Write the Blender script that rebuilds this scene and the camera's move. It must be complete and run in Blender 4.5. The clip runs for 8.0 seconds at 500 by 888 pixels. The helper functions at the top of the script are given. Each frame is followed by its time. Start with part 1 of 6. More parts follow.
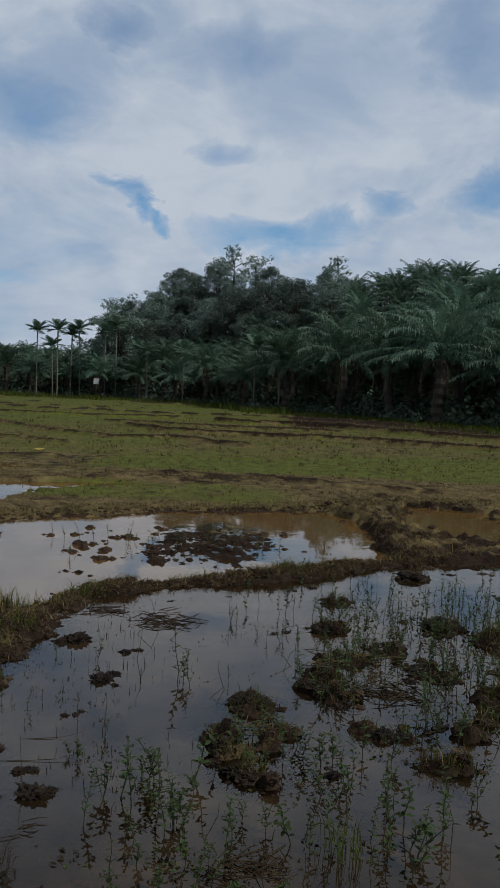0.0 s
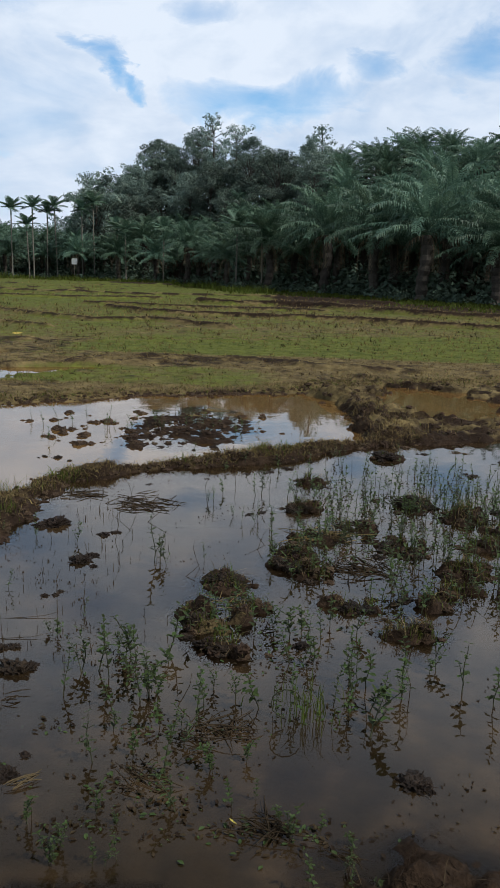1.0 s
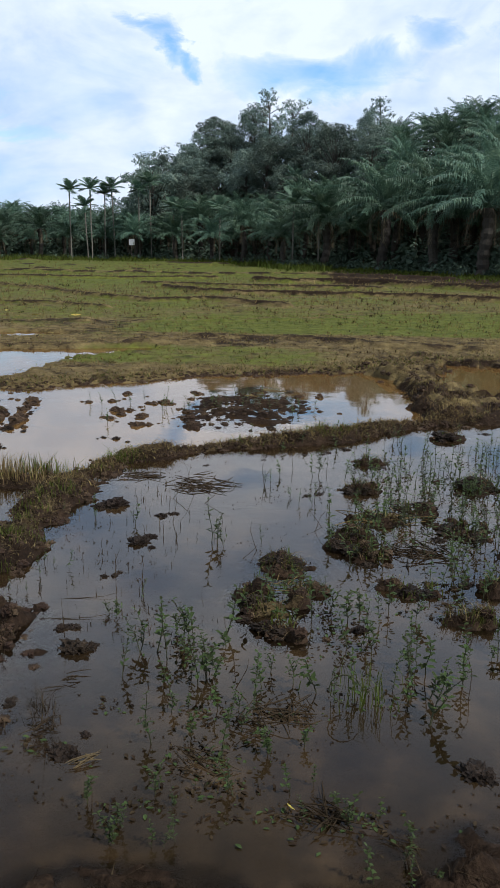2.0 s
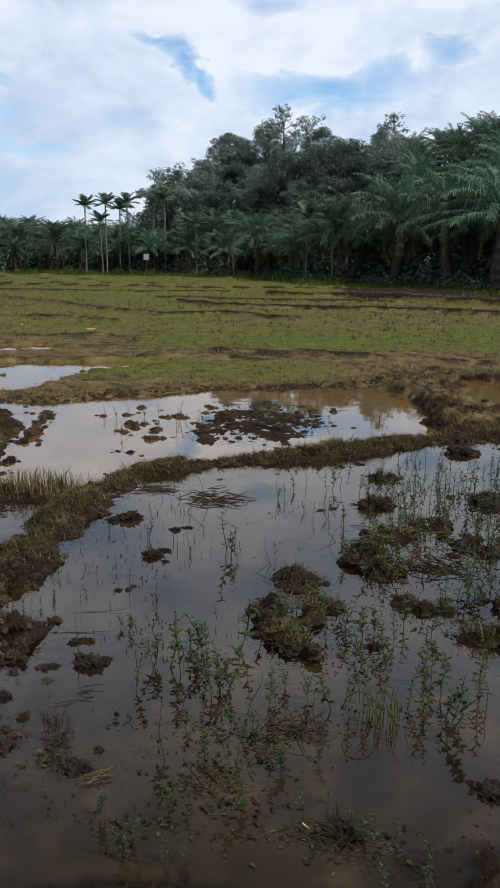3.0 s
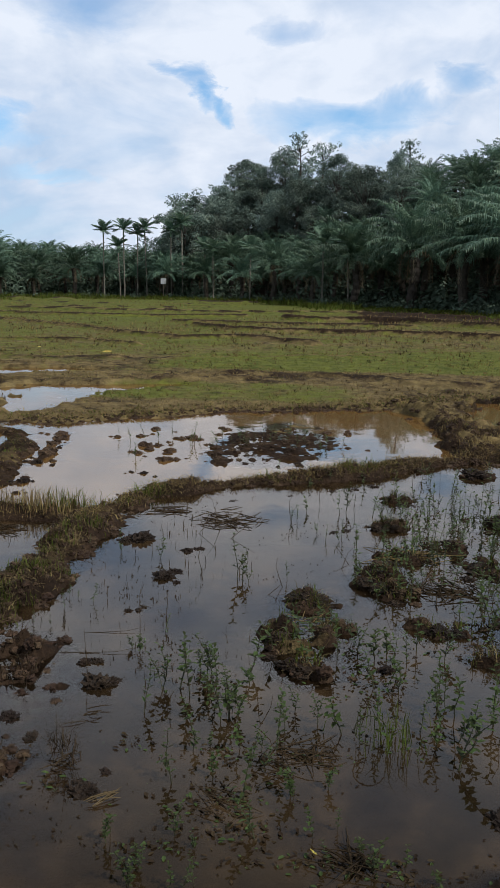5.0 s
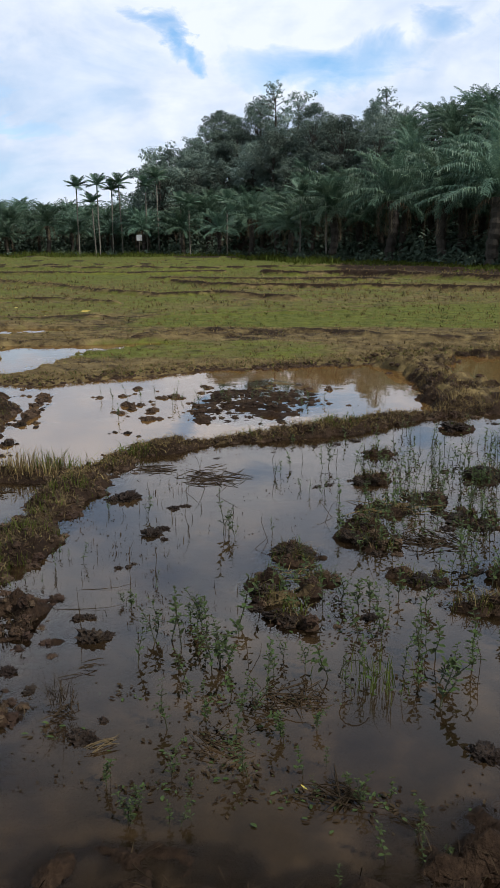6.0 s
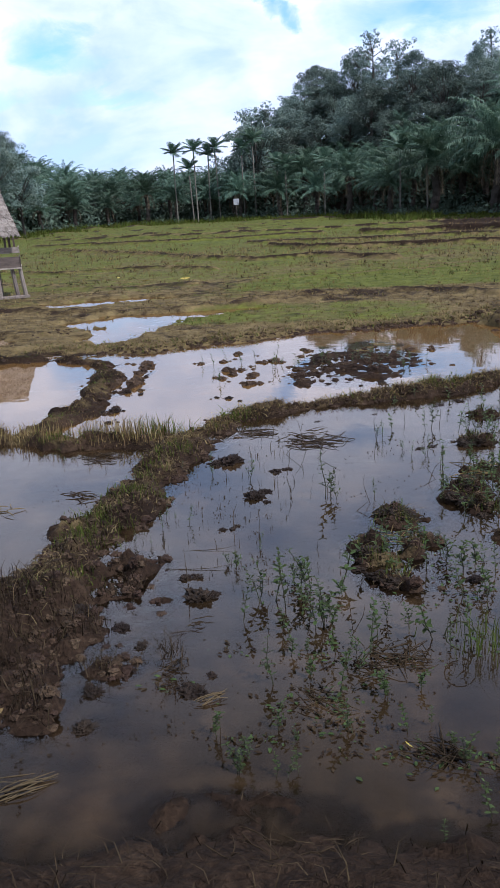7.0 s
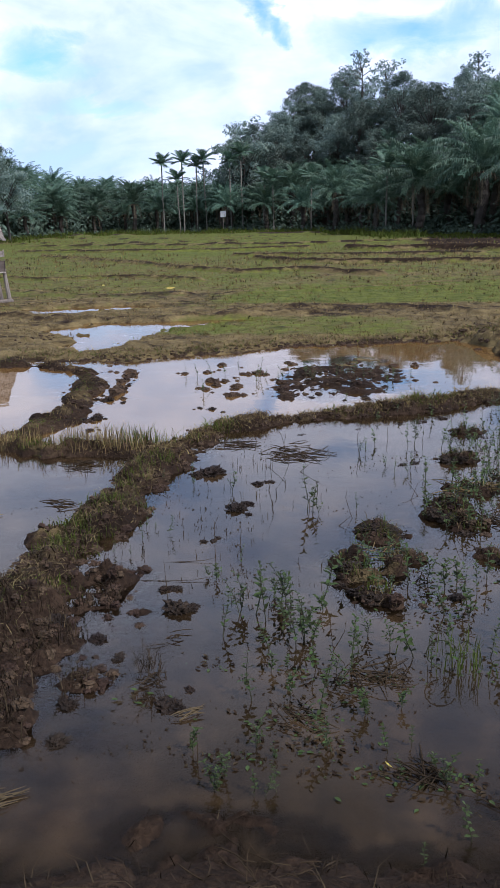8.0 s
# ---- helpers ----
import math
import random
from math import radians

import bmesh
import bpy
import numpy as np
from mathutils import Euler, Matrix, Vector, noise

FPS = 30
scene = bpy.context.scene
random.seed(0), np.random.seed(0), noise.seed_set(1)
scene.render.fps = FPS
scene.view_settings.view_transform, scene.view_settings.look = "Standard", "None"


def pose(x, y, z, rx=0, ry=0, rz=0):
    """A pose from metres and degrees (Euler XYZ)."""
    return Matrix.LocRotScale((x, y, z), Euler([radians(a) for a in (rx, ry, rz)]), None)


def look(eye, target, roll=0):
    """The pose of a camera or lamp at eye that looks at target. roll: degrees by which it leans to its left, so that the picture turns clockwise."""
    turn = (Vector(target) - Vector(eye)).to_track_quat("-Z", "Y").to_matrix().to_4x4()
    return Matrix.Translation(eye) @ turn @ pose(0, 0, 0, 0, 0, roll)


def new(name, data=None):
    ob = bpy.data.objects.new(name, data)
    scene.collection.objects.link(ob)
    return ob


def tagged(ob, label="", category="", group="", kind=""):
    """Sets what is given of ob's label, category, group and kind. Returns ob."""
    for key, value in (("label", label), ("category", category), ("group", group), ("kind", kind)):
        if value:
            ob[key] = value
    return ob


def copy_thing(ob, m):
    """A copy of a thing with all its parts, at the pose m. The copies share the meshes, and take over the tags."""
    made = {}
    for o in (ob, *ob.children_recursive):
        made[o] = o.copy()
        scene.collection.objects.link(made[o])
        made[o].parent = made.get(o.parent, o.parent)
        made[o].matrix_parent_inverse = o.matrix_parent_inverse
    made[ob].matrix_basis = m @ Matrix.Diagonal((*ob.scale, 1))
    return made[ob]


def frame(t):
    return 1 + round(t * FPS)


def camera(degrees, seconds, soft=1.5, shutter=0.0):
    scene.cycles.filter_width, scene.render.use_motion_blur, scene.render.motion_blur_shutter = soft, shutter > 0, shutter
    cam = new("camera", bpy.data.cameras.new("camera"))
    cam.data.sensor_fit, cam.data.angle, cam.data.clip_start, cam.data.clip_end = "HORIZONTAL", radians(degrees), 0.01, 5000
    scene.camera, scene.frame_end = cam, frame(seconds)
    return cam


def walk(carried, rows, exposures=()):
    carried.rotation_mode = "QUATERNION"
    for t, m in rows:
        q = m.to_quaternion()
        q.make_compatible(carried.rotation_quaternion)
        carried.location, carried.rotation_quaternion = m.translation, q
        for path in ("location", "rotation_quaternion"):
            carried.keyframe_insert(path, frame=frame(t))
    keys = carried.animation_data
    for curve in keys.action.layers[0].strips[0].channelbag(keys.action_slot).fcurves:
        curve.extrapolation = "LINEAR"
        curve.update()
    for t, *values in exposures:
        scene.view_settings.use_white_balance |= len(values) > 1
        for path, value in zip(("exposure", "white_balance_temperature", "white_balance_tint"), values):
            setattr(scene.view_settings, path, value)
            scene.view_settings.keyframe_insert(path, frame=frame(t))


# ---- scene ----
cam = camera(35.0, 8.0, soft=1.1)
PATH = [
    (0, (-0.088, -0.028, 1.954), (-0.079, 1.968, 1.829), 2.5),
    (0.5, (-0.033, -0.031, 1.969), (0.002, 1.928, 1.568), 1.1),
    (1, (0.0, -0.037, 1.985), (0.058, 1.918, 1.565), 1.9),
    (1.3, (-0.02, -0.011, 1.997), (-0.05, 1.905, 1.422), 0.9),
    (1.5, (0.004, -0.007, 1.999), (-0.057, 1.917, 1.457), 0.5),
    (2, (0.0, 0.009, 1.994), (-0.084, 1.95, 1.519), 0.8),
    (2.2, (-0.018, 0.014, 1.998), (-0.101, 1.956, 1.528), 1.2),
    (3.5, (0.005, 0.009, 1.995), (-0.131, 1.961, 1.58), 0.3),
    (4, (0.011, 0.013, 1.991), (-0.133, 1.969, 1.598), 0.4),
    (4.5, (0.012, -0.009, 1.996), (-0.165, 1.947, 1.615), 0.3),
    (4.7, (0.019, 0.047, 1.967), (-0.143, 2.006, 1.597), 0.8),
    (5.8, (-0.018, -0.077, 2.004), (-0.161, 1.86, 1.529), 0.6),
    (6, (0.007, -0.061, 1.998), (-0.103, 1.875, 1.508), -0.2),
    (6.5, (0.001, -0.135, 2.024), (-0.174, 1.784, 1.49), 0.4),
    (7, (0.012, -0.092, 2.004), (-0.35, 1.79, 1.433), -3.2),
    (7.2, (-0.009, -0.041, 1.98), (-0.43, 1.815, 1.367), -3.3),
    (7.5, (-0.007, -0.063, 1.99), (-0.362, 1.817, 1.409), -2.3),
    (8, (-0.017, -0.058, 1.992), (-0.33, 1.841, 1.448), -1.2),
]
# exposure follows the clip's own metering: dark at first, then settled
EXPOSURES = ((0.0, -0.5, 6150, 11), (0.5, -0.12, 6250, 11), (1.0, 0.17, 6200, 11), (1.4, 0.54, 6050, 14), (2.2, 0.31, 6120, 12), (3.5, 0.2, 6400, 13), (4.7, 0.19, 6350, 13), (5.8, 0.3, 6400, 14), (6.5, 0.5, 5900, 16), (7.0, 0.62, 5650, 21), (8.0, 0.6, 5650, 21))
walk(cam, [(t, look(eye, target, roll)) for t, eye, target, roll in PATH], EXPOSURES)

# ---- world and sun ----
SUN_AZ, SUN_EL = 118.0, 48.0      # degrees east of straight ahead, above the horizon


def build_world():
    world = bpy.data.worlds.new("sky")
    scene.world = world
    world.use_nodes = True
    nt = world.node_tree
    nt.nodes.clear()
    N, L = nt.nodes.new, nt.links.new

    def math_node(op, a, b=None, c=None, clamp=False):
        n = N("ShaderNodeMath")
        n.operation, n.use_clamp = op, clamp
        for i, v in enumerate((a, b, c)):
            if v is None:
                continue
            if isinstance(v, (int, float)):
                n.inputs[i].default_value = v
            else:
                L(v, n.inputs[i])
        return n.outputs[0]

    sky = N("ShaderNodeTexSky")
    sky.sky_type, sky.sun_disc = "NISHITA", False
    sky.sun_elevation, sky.sun_rotation = radians(SUN_EL), radians(SUN_AZ)
    sky.air_density, sky.dust_density, sky.ozone_density = 1.0, 0.6, 2.5
    coord = N("ShaderNodeTexCoord").outputs["Generated"]
    sep = N("ShaderNodeSeparateXYZ")
    L(coord, sep.inputs[0])
    x, y, z = sep.outputs
    az0 = math_node("MULTIPLY", math_node("ARCTAN2", x, y), 57.2958)
    el0 = math_node("MULTIPLY", math_node("ARCSINE", z), 57.2958)
    # clouds lie wider than high
    comb = N("ShaderNodeCombineXYZ")
    L(math_node("MULTIPLY", az0, 0.055), comb.inputs[0]), L(math_node("MULTIPLY", el0, 0.10), comb.inputs[1])

    def noise_tex(scale, detail, rough, distort, off=0.0):
        n = N("ShaderNodeTexNoise")
        n.noise_dimensions = "3D"
        mp = N("ShaderNodeMapping")
        mp.inputs["Location"].default_value = (off, off * 0.7, off * 0.3)
        L(comb.outputs[0], mp.inputs[0]), L(mp.outputs[0], n.inputs["Vector"])
        n.inputs["Scale"].default_value, n.inputs["Detail"].default_value = scale, detail
        n.inputs["Roughness"].default_value, n.inputs["Distortion"].default_value = rough, distort
        return n.outputs["Fac"]

    big, mid, fine = noise_tex(0.9, 5, 0.5, 0.3, 3.1), noise_tex(1.9, 6, 0.55, 0.5, 7.7), noise_tex(5.0, 6, 0.55, 0.3, 1.3)
    warp_a, warp_b = noise_tex(3.2, 7, 0.62, 0.5, 11.0), noise_tex(3.2, 7, 0.62, 0.5, 23.0)
    az = math_node("ADD", az0, math_node("MULTIPLY", math_node("SUBTRACT", warp_a, 0.5), 7.0))
    el = math_node("ADD", el0, math_node("MULTIPLY", math_node("SUBTRACT", warp_b, 0.5), 4.5))
    # gaps of open blue between the clouds: azimuth, elevation, half width, half height, depth
    gaps = ((-10.6, 14.2, 1.5, 0.5, 0.9), (-9.2, 14.0, 1.5, 0.8, 1.0), (-8.3, 13.2, 1.1, 1.0, 1.0), (-7.5, 12.2, 0.9, 0.8, 1.0), (-6.9, 11.5, 0.8, 0.6, 0.9), (-15.6, 18.3, 3.6, 2.2, 0.75), (1.6, 11.2, 4.4, 1.3, 1.0), (5.2, 11.9, 2.6, 0.9, 0.8),
            (9.3, 13.6, 1.9, 0.9, 0.7), (16.0, 13.8, 2.4, 1.6, 0.9), (-10.0, 23.6, 2.4, 1.4, 0.7), (-1.5, 22.4, 4.5, 1.8, 0.55),
            (4.5, 20.5, 6.0, 3.0, 0.35), (14.5, 23.5, 3.5, 3.0, 0.6), (-3.0, 16.2, 2.2, 0.8, 0.55), (-22.2, 10.4, 2.4, 1.2, 0.85),
            (-25.5, 7.6, 2.0, 0.5, 0.4), (-19.0, 7.3, 3.0, 0.45, 0.45), (-13.5, 20.5, 3.0, 3.0, 0.4), (-20.2, 9.6, 1.5, 0.8, 0.5))
    hole = None
    for a, e, wa, we, depth in gaps:
        da = math_node("POWER", math_node("MULTIPLY", math_node("ABSOLUTE", math_node("SUBTRACT", az, a)), 1 / wa), 2.0)
        de = math_node("POWER", math_node("MULTIPLY", math_node("ABSOLUTE", math_node("SUBTRACT", el, e)), 1 / we), 2.0)
        g = math_node("MULTIPLY", math_node("SUBTRACT", 1.0, math_node("MULTIPLY", math_node("ADD", da, de), 0.5), clamp=True), depth * 0.85)
        hole = g if hole is None else math_node("MAXIMUM", hole, g)
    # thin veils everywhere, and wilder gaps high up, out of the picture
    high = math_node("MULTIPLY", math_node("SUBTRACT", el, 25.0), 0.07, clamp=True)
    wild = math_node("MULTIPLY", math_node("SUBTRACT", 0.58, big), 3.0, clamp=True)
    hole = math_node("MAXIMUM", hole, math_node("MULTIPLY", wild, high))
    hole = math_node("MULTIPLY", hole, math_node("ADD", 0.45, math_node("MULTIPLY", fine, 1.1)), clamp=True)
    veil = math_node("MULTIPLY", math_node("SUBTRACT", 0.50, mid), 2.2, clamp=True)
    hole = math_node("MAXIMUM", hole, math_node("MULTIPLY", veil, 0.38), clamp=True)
    # the cloud's own light and grey parts
    ramp = N("ShaderNodeValToRGB")
    shade = math_node("ADD", math_node("ADD", math_node("MULTIPLY", mid, 0.48), math_node("MULTIPLY", big, 0.34)), math_node("MULTIPLY", fine, 0.18))
    L(shade, ramp.inputs[0])
    ramp.color_ramp.elements[0].position, ramp.color_ramp.elements[0].color = 0.39, (0.43, 0.54, 0.68, 1)
    ramp.color_ramp.elements[1].position, ramp.color_ramp.elements[1].color = 0.58, (0.71, 0.77, 0.835, 1)
    bright = N("ShaderNodeMix")
    bright.data_type, bright.blend_type = "RGBA", "MIX"
    blue = N("ShaderNodeMix")
    blue.data_type, blue.blend_type = "RGBA", "MULTIPLY"
    blue.inputs[0].default_value = 1.0
    L(sky.outputs[0], blue.inputs[6])
    blue.inputs[7].default_value = (SKY_GAIN * 0.70, SKY_GAIN * 1.06, SKY_GAIN * 1.18, 1)
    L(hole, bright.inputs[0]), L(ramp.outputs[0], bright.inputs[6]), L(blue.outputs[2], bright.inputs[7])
    # unseen sky overhead is dimmed with added grey, so the near water mirrors darker
    top = N("ShaderNodeMix")
    top.data_type = "RGBA"
    dim = math_node("MULTIPLY", math_node("MULTIPLY", math_node("SUBTRACT", el0, 27.0), 0.06, clamp=True), math_node("ADD", 0.3, math_node("ADD", math_node("MULTIPLY", big, 0.7), math_node("MULTIPLY", mid, 0.7))), clamp=True)
    L(dim, top.inputs[0]), L(bright.outputs[2], top.inputs[6])
    top.inputs[7].default_value = (0.118, 0.104, 0.088, 1)
    bg = N("ShaderNodeBackground")
    bg.inputs[1].default_value = 1.0
    L(top.outputs[2], bg.inputs[0])
    out = N("ShaderNodeOutputWorld")
    L(bg.outputs[0], out.inputs[0])


SKY_GAIN = 0.115
build_world()
sun = new("sun", bpy.data.lights.new("sun", "SUN"))
sun.data.energy, sun.data.angle, sun.data.color = 3.3, radians(3.0), (1.0, 0.95, 0.87)
sun.matrix_world = look((60 * math.sin(radians(SUN_AZ)), 60 * math.cos(radians(SUN_AZ)), 60 * math.tan(radians(SUN_EL))), (0, 0, 0))


# ---- materials ----
def mat(name, colors, scale=6.0, fine=50.0, rough=0.75, bump=0.3, depth=0.01, vary=0.0, by="object", spec=0.3, through_light=0.0, stretch=(1, 1, 1), coords="Object"):
    """Noise at two scales over two or three colours, relief, and a brightness that varies from piece to piece."""
    m = bpy.data.materials.new(name)
    m.use_nodes = True
    nt = m.node_tree
    N, L = nt.nodes.new, nt.links.new
    bsdf, out = nt.nodes["Principled BSDF"], nt.nodes["Material Output"]
    if coords == "World":
        co = N("ShaderNodeNewGeometry").outputs["Position"]
    else:
        co = N("ShaderNodeTexCoord").outputs[coords]
    mp = N("ShaderNodeMapping")
    mp.inputs["Scale"].default_value = stretch
    L(co, mp.inputs[0])

    def tex(s, detail):
        n = N("ShaderNodeTexNoise")
        n.inputs["Scale"].default_value, n.inputs["Detail"].default_value, n.inputs["Roughness"].default_value = s, detail, 0.6
        L(mp.outputs[0], n.inputs["Vector"])
        return n.outputs["Fac"]

    a, b = tex(scale, 5), tex(fine, 4)
    mix = N("ShaderNodeMath")
    mix.operation = "MULTIPLY_ADD"
    L(b, mix.inputs[0])
    mix.inputs[1].default_value = 0.45
    half = N("ShaderNodeMath")
    half.operation = "MULTIPLY"
    L(a, half.inputs[0])
    half.inputs[1].default_value = 0.55
    L(half.outputs[0], mix.inputs[2])
    ramp = N("ShaderNodeValToRGB")
    L(mix.outputs[0], ramp.inputs[0])
    el = ramp.color_ramp.elements
    el[0].position, el[1].position = 0.34, 0.66
    el[0].color, el[1].color = (*colors[0], 1), (*colors[-1], 1)
    if len(colors) == 3:
        e = el.new(0.5)
        e.color = (*colors[1], 1)
    color = ramp.outputs[0]
    if vary:
        if by == "object":
            r = N("ShaderNodeObjectInfo").outputs["Random"]
        else:
            r = N("ShaderNodeNewGeometry").outputs["Random Per Island"]
        hsv = N("ShaderNodeHueSaturation")
        rng = N("ShaderNodeMapRange")
        rng.inputs[3].default_value, rng.inputs[4].default_value = 1 - vary, 1 + vary
        L(r, rng.inputs[0]), L(rng.outputs[0], hsv.inputs["Value"])
        hue = N("ShaderNodeMapRange")
        hue.inputs[3].default_value, hue.inputs[4].default_value = 0.5 - 0.04 * vary, 0.5 + 0.04 * vary
        L(r, hue.inputs[0]), L(hue.outputs[0], hsv.inputs["Hue"])
        L(color, hsv.inputs["Color"])
        color = hsv.outputs[0]
    L(color, bsdf.inputs["Base Color"])
    bsdf.inputs["Roughness"].default_value = rough
    bsdf.inputs["Specular IOR Level"].default_value = spec
    if bump:
        bp = N("ShaderNodeBump")
        bp.inputs["Strength"].default_value, bp.inputs["Distance"].default_value = bump, depth
        L(mix.outputs[0], bp.inputs["Height"]), L(bp.outputs[0], bsdf.inputs["Normal"])
    if through_light:
        tr = N("ShaderNodeBsdfTranslucent")
        L(color, tr.inputs[0])
        ms = N("ShaderNodeMixShader")
        ms.inputs[0].default_value = through_light
        L(bsdf.outputs[0], ms.inputs[1]), L(tr.outputs[0], ms.inputs[2]), L(ms.outputs[0], out.inputs[0])
    return m


def water_mat(name, deep, silt, ior, murk):
    """Muddy standing water: silt hides the bottom as the water deepens, and the smooth surface mirrors with faint ripples."""
    mid = tuple(d * 0.72 + s * 0.28 for d, s in zip(deep, silt))
    m = mat(name, (deep, mid, silt), scale=1.3, fine=5.0, rough=0.9, bump=0, spec=0.0, coords="World")
    nt = m.node_tree
    N, L = nt.nodes.new, nt.links.new
    bsdf, out = nt.nodes["Principled BSDF"], nt.nodes["Material Output"]
    n = N("ShaderNodeTexNoise")
    n.inputs["Scale"].default_value, n.inputs["Detail"].default_value = 2.2, 3
    L(N("ShaderNodeNewGeometry").outputs["Position"], n.inputs["Vector"])
    bp = N("ShaderNodeBump")
    bp.inputs["Strength"].default_value, bp.inputs["Distance"].default_value = 0.06, 0.02
    L(n.outputs["Fac"], bp.inputs["Height"])
    at = N("ShaderNodeAttribute")
    at.attribute_name = "depth"
    fade = N("ShaderNodeMath")
    fade.operation = "MULTIPLY"
    L(at.outputs["Fac"], fade.inputs[0])
    fade.inputs[1].default_value = -murk
    clear = N("ShaderNodeMath")
    clear.operation = "EXPONENT"
    L(fade.outputs[0], clear.inputs[0])
    body = N("ShaderNodeMixShader")
    L(clear.outputs[0], body.inputs[0]), L(bsdf.outputs[0], body.inputs[1]), L(N("ShaderNodeBsdfTransparent").outputs[0], body.inputs[2])
    fr = N("ShaderNodeFresnel")
    fr.inputs["IOR"].default_value = ior
    gloss = N("ShaderNodeBsdfGlossy")
    gloss.inputs["Roughness"].default_value = 0.02
    gloss.inputs["Color"].default_value = (1.0, 0.95, 0.90, 1)
    L(bp.outputs[0], fr.inputs["Normal"]), L(bp.outputs[0], gloss.inputs["Normal"])
    surf = N("ShaderNodeMixShader")
    L(fr.outputs[0], surf.inputs[0]), L(body.outputs[0], surf.inputs[1]), L(gloss.outputs[0], surf.inputs[2]), L(surf.outputs[0], out.inputs[0])
    return m


def ground_mat():
    """Wet mud, straw litter and young grass, spread by two values stored on the sheet."""
    m = mat("paddy_ground", ((0.0085, 0.0053, 0.0033), (0.022, 0.0138, 0.0085), (0.050, 0.0328, 0.0200)), scale=2.0, fine=34.0, rough=0.85, bump=1.0, depth=0.045, coords="World", spec=0.10)
    nt = m.node_tree
    N, L = nt.nodes.new, nt.links.new
    bsdf = nt.nodes["Principled BSDF"]
    mud = bsdf.inputs["Base Color"].links[0].from_socket
    pos = N("ShaderNodeNewGeometry").outputs["Position"]

    def field(attr, scale, c_low, c_high, base):
        at = N("ShaderNodeAttribute")
        at.attribute_name = attr
        n = N("ShaderNodeTexNoise")
        n.inputs["Scale"].default_value, n.inputs["Detail"].default_value, n.inputs["Roughness"].default_value = scale, 8, 0.7
        L(pos, n.inputs["Vector"])
        ramp = N("ShaderNodeValToRGB")
        ramp.color_ramp.elements[0].position, ramp.color_ramp.elements[1].position = 0.35, 0.65
        ramp.color_ramp.elements[0].color, ramp.color_ramp.elements[1].color = (*c_low, 1), (*c_high, 1)
        L(n.outputs["Fac"], ramp.inputs[0])
        add = N("ShaderNodeMath")
        add.operation = "ADD"
        L(at.outputs["Fac"], add.inputs[0]), L(n.outputs["Fac"], add.inputs[1])
        rng = N("ShaderNodeMapRange")
        rng.inputs[1].default_value, rng.inputs[2].default_value = 0.85, 1.15
        L(add.outputs[0], rng.inputs[0])
        mx = N("ShaderNodeMix")
        mx.data_type = "RGBA"
        L(rng.outputs[0], mx.inputs[0]), L(base, mx.inputs[6]), L(ramp.outputs[0], mx.inputs[7])
        return mx.outputs[2]

    straw = field("straw", 3.0, (0.058, 0.044, 0.020), (0.192, 0.149, 0.068), mud)
    green = field("grass", 2.3, (0.050, 0.064, 0.013), (0.124, 0.138, 0.027), straw)
    L(green, bsdf.inputs["Base Color"])
    return m


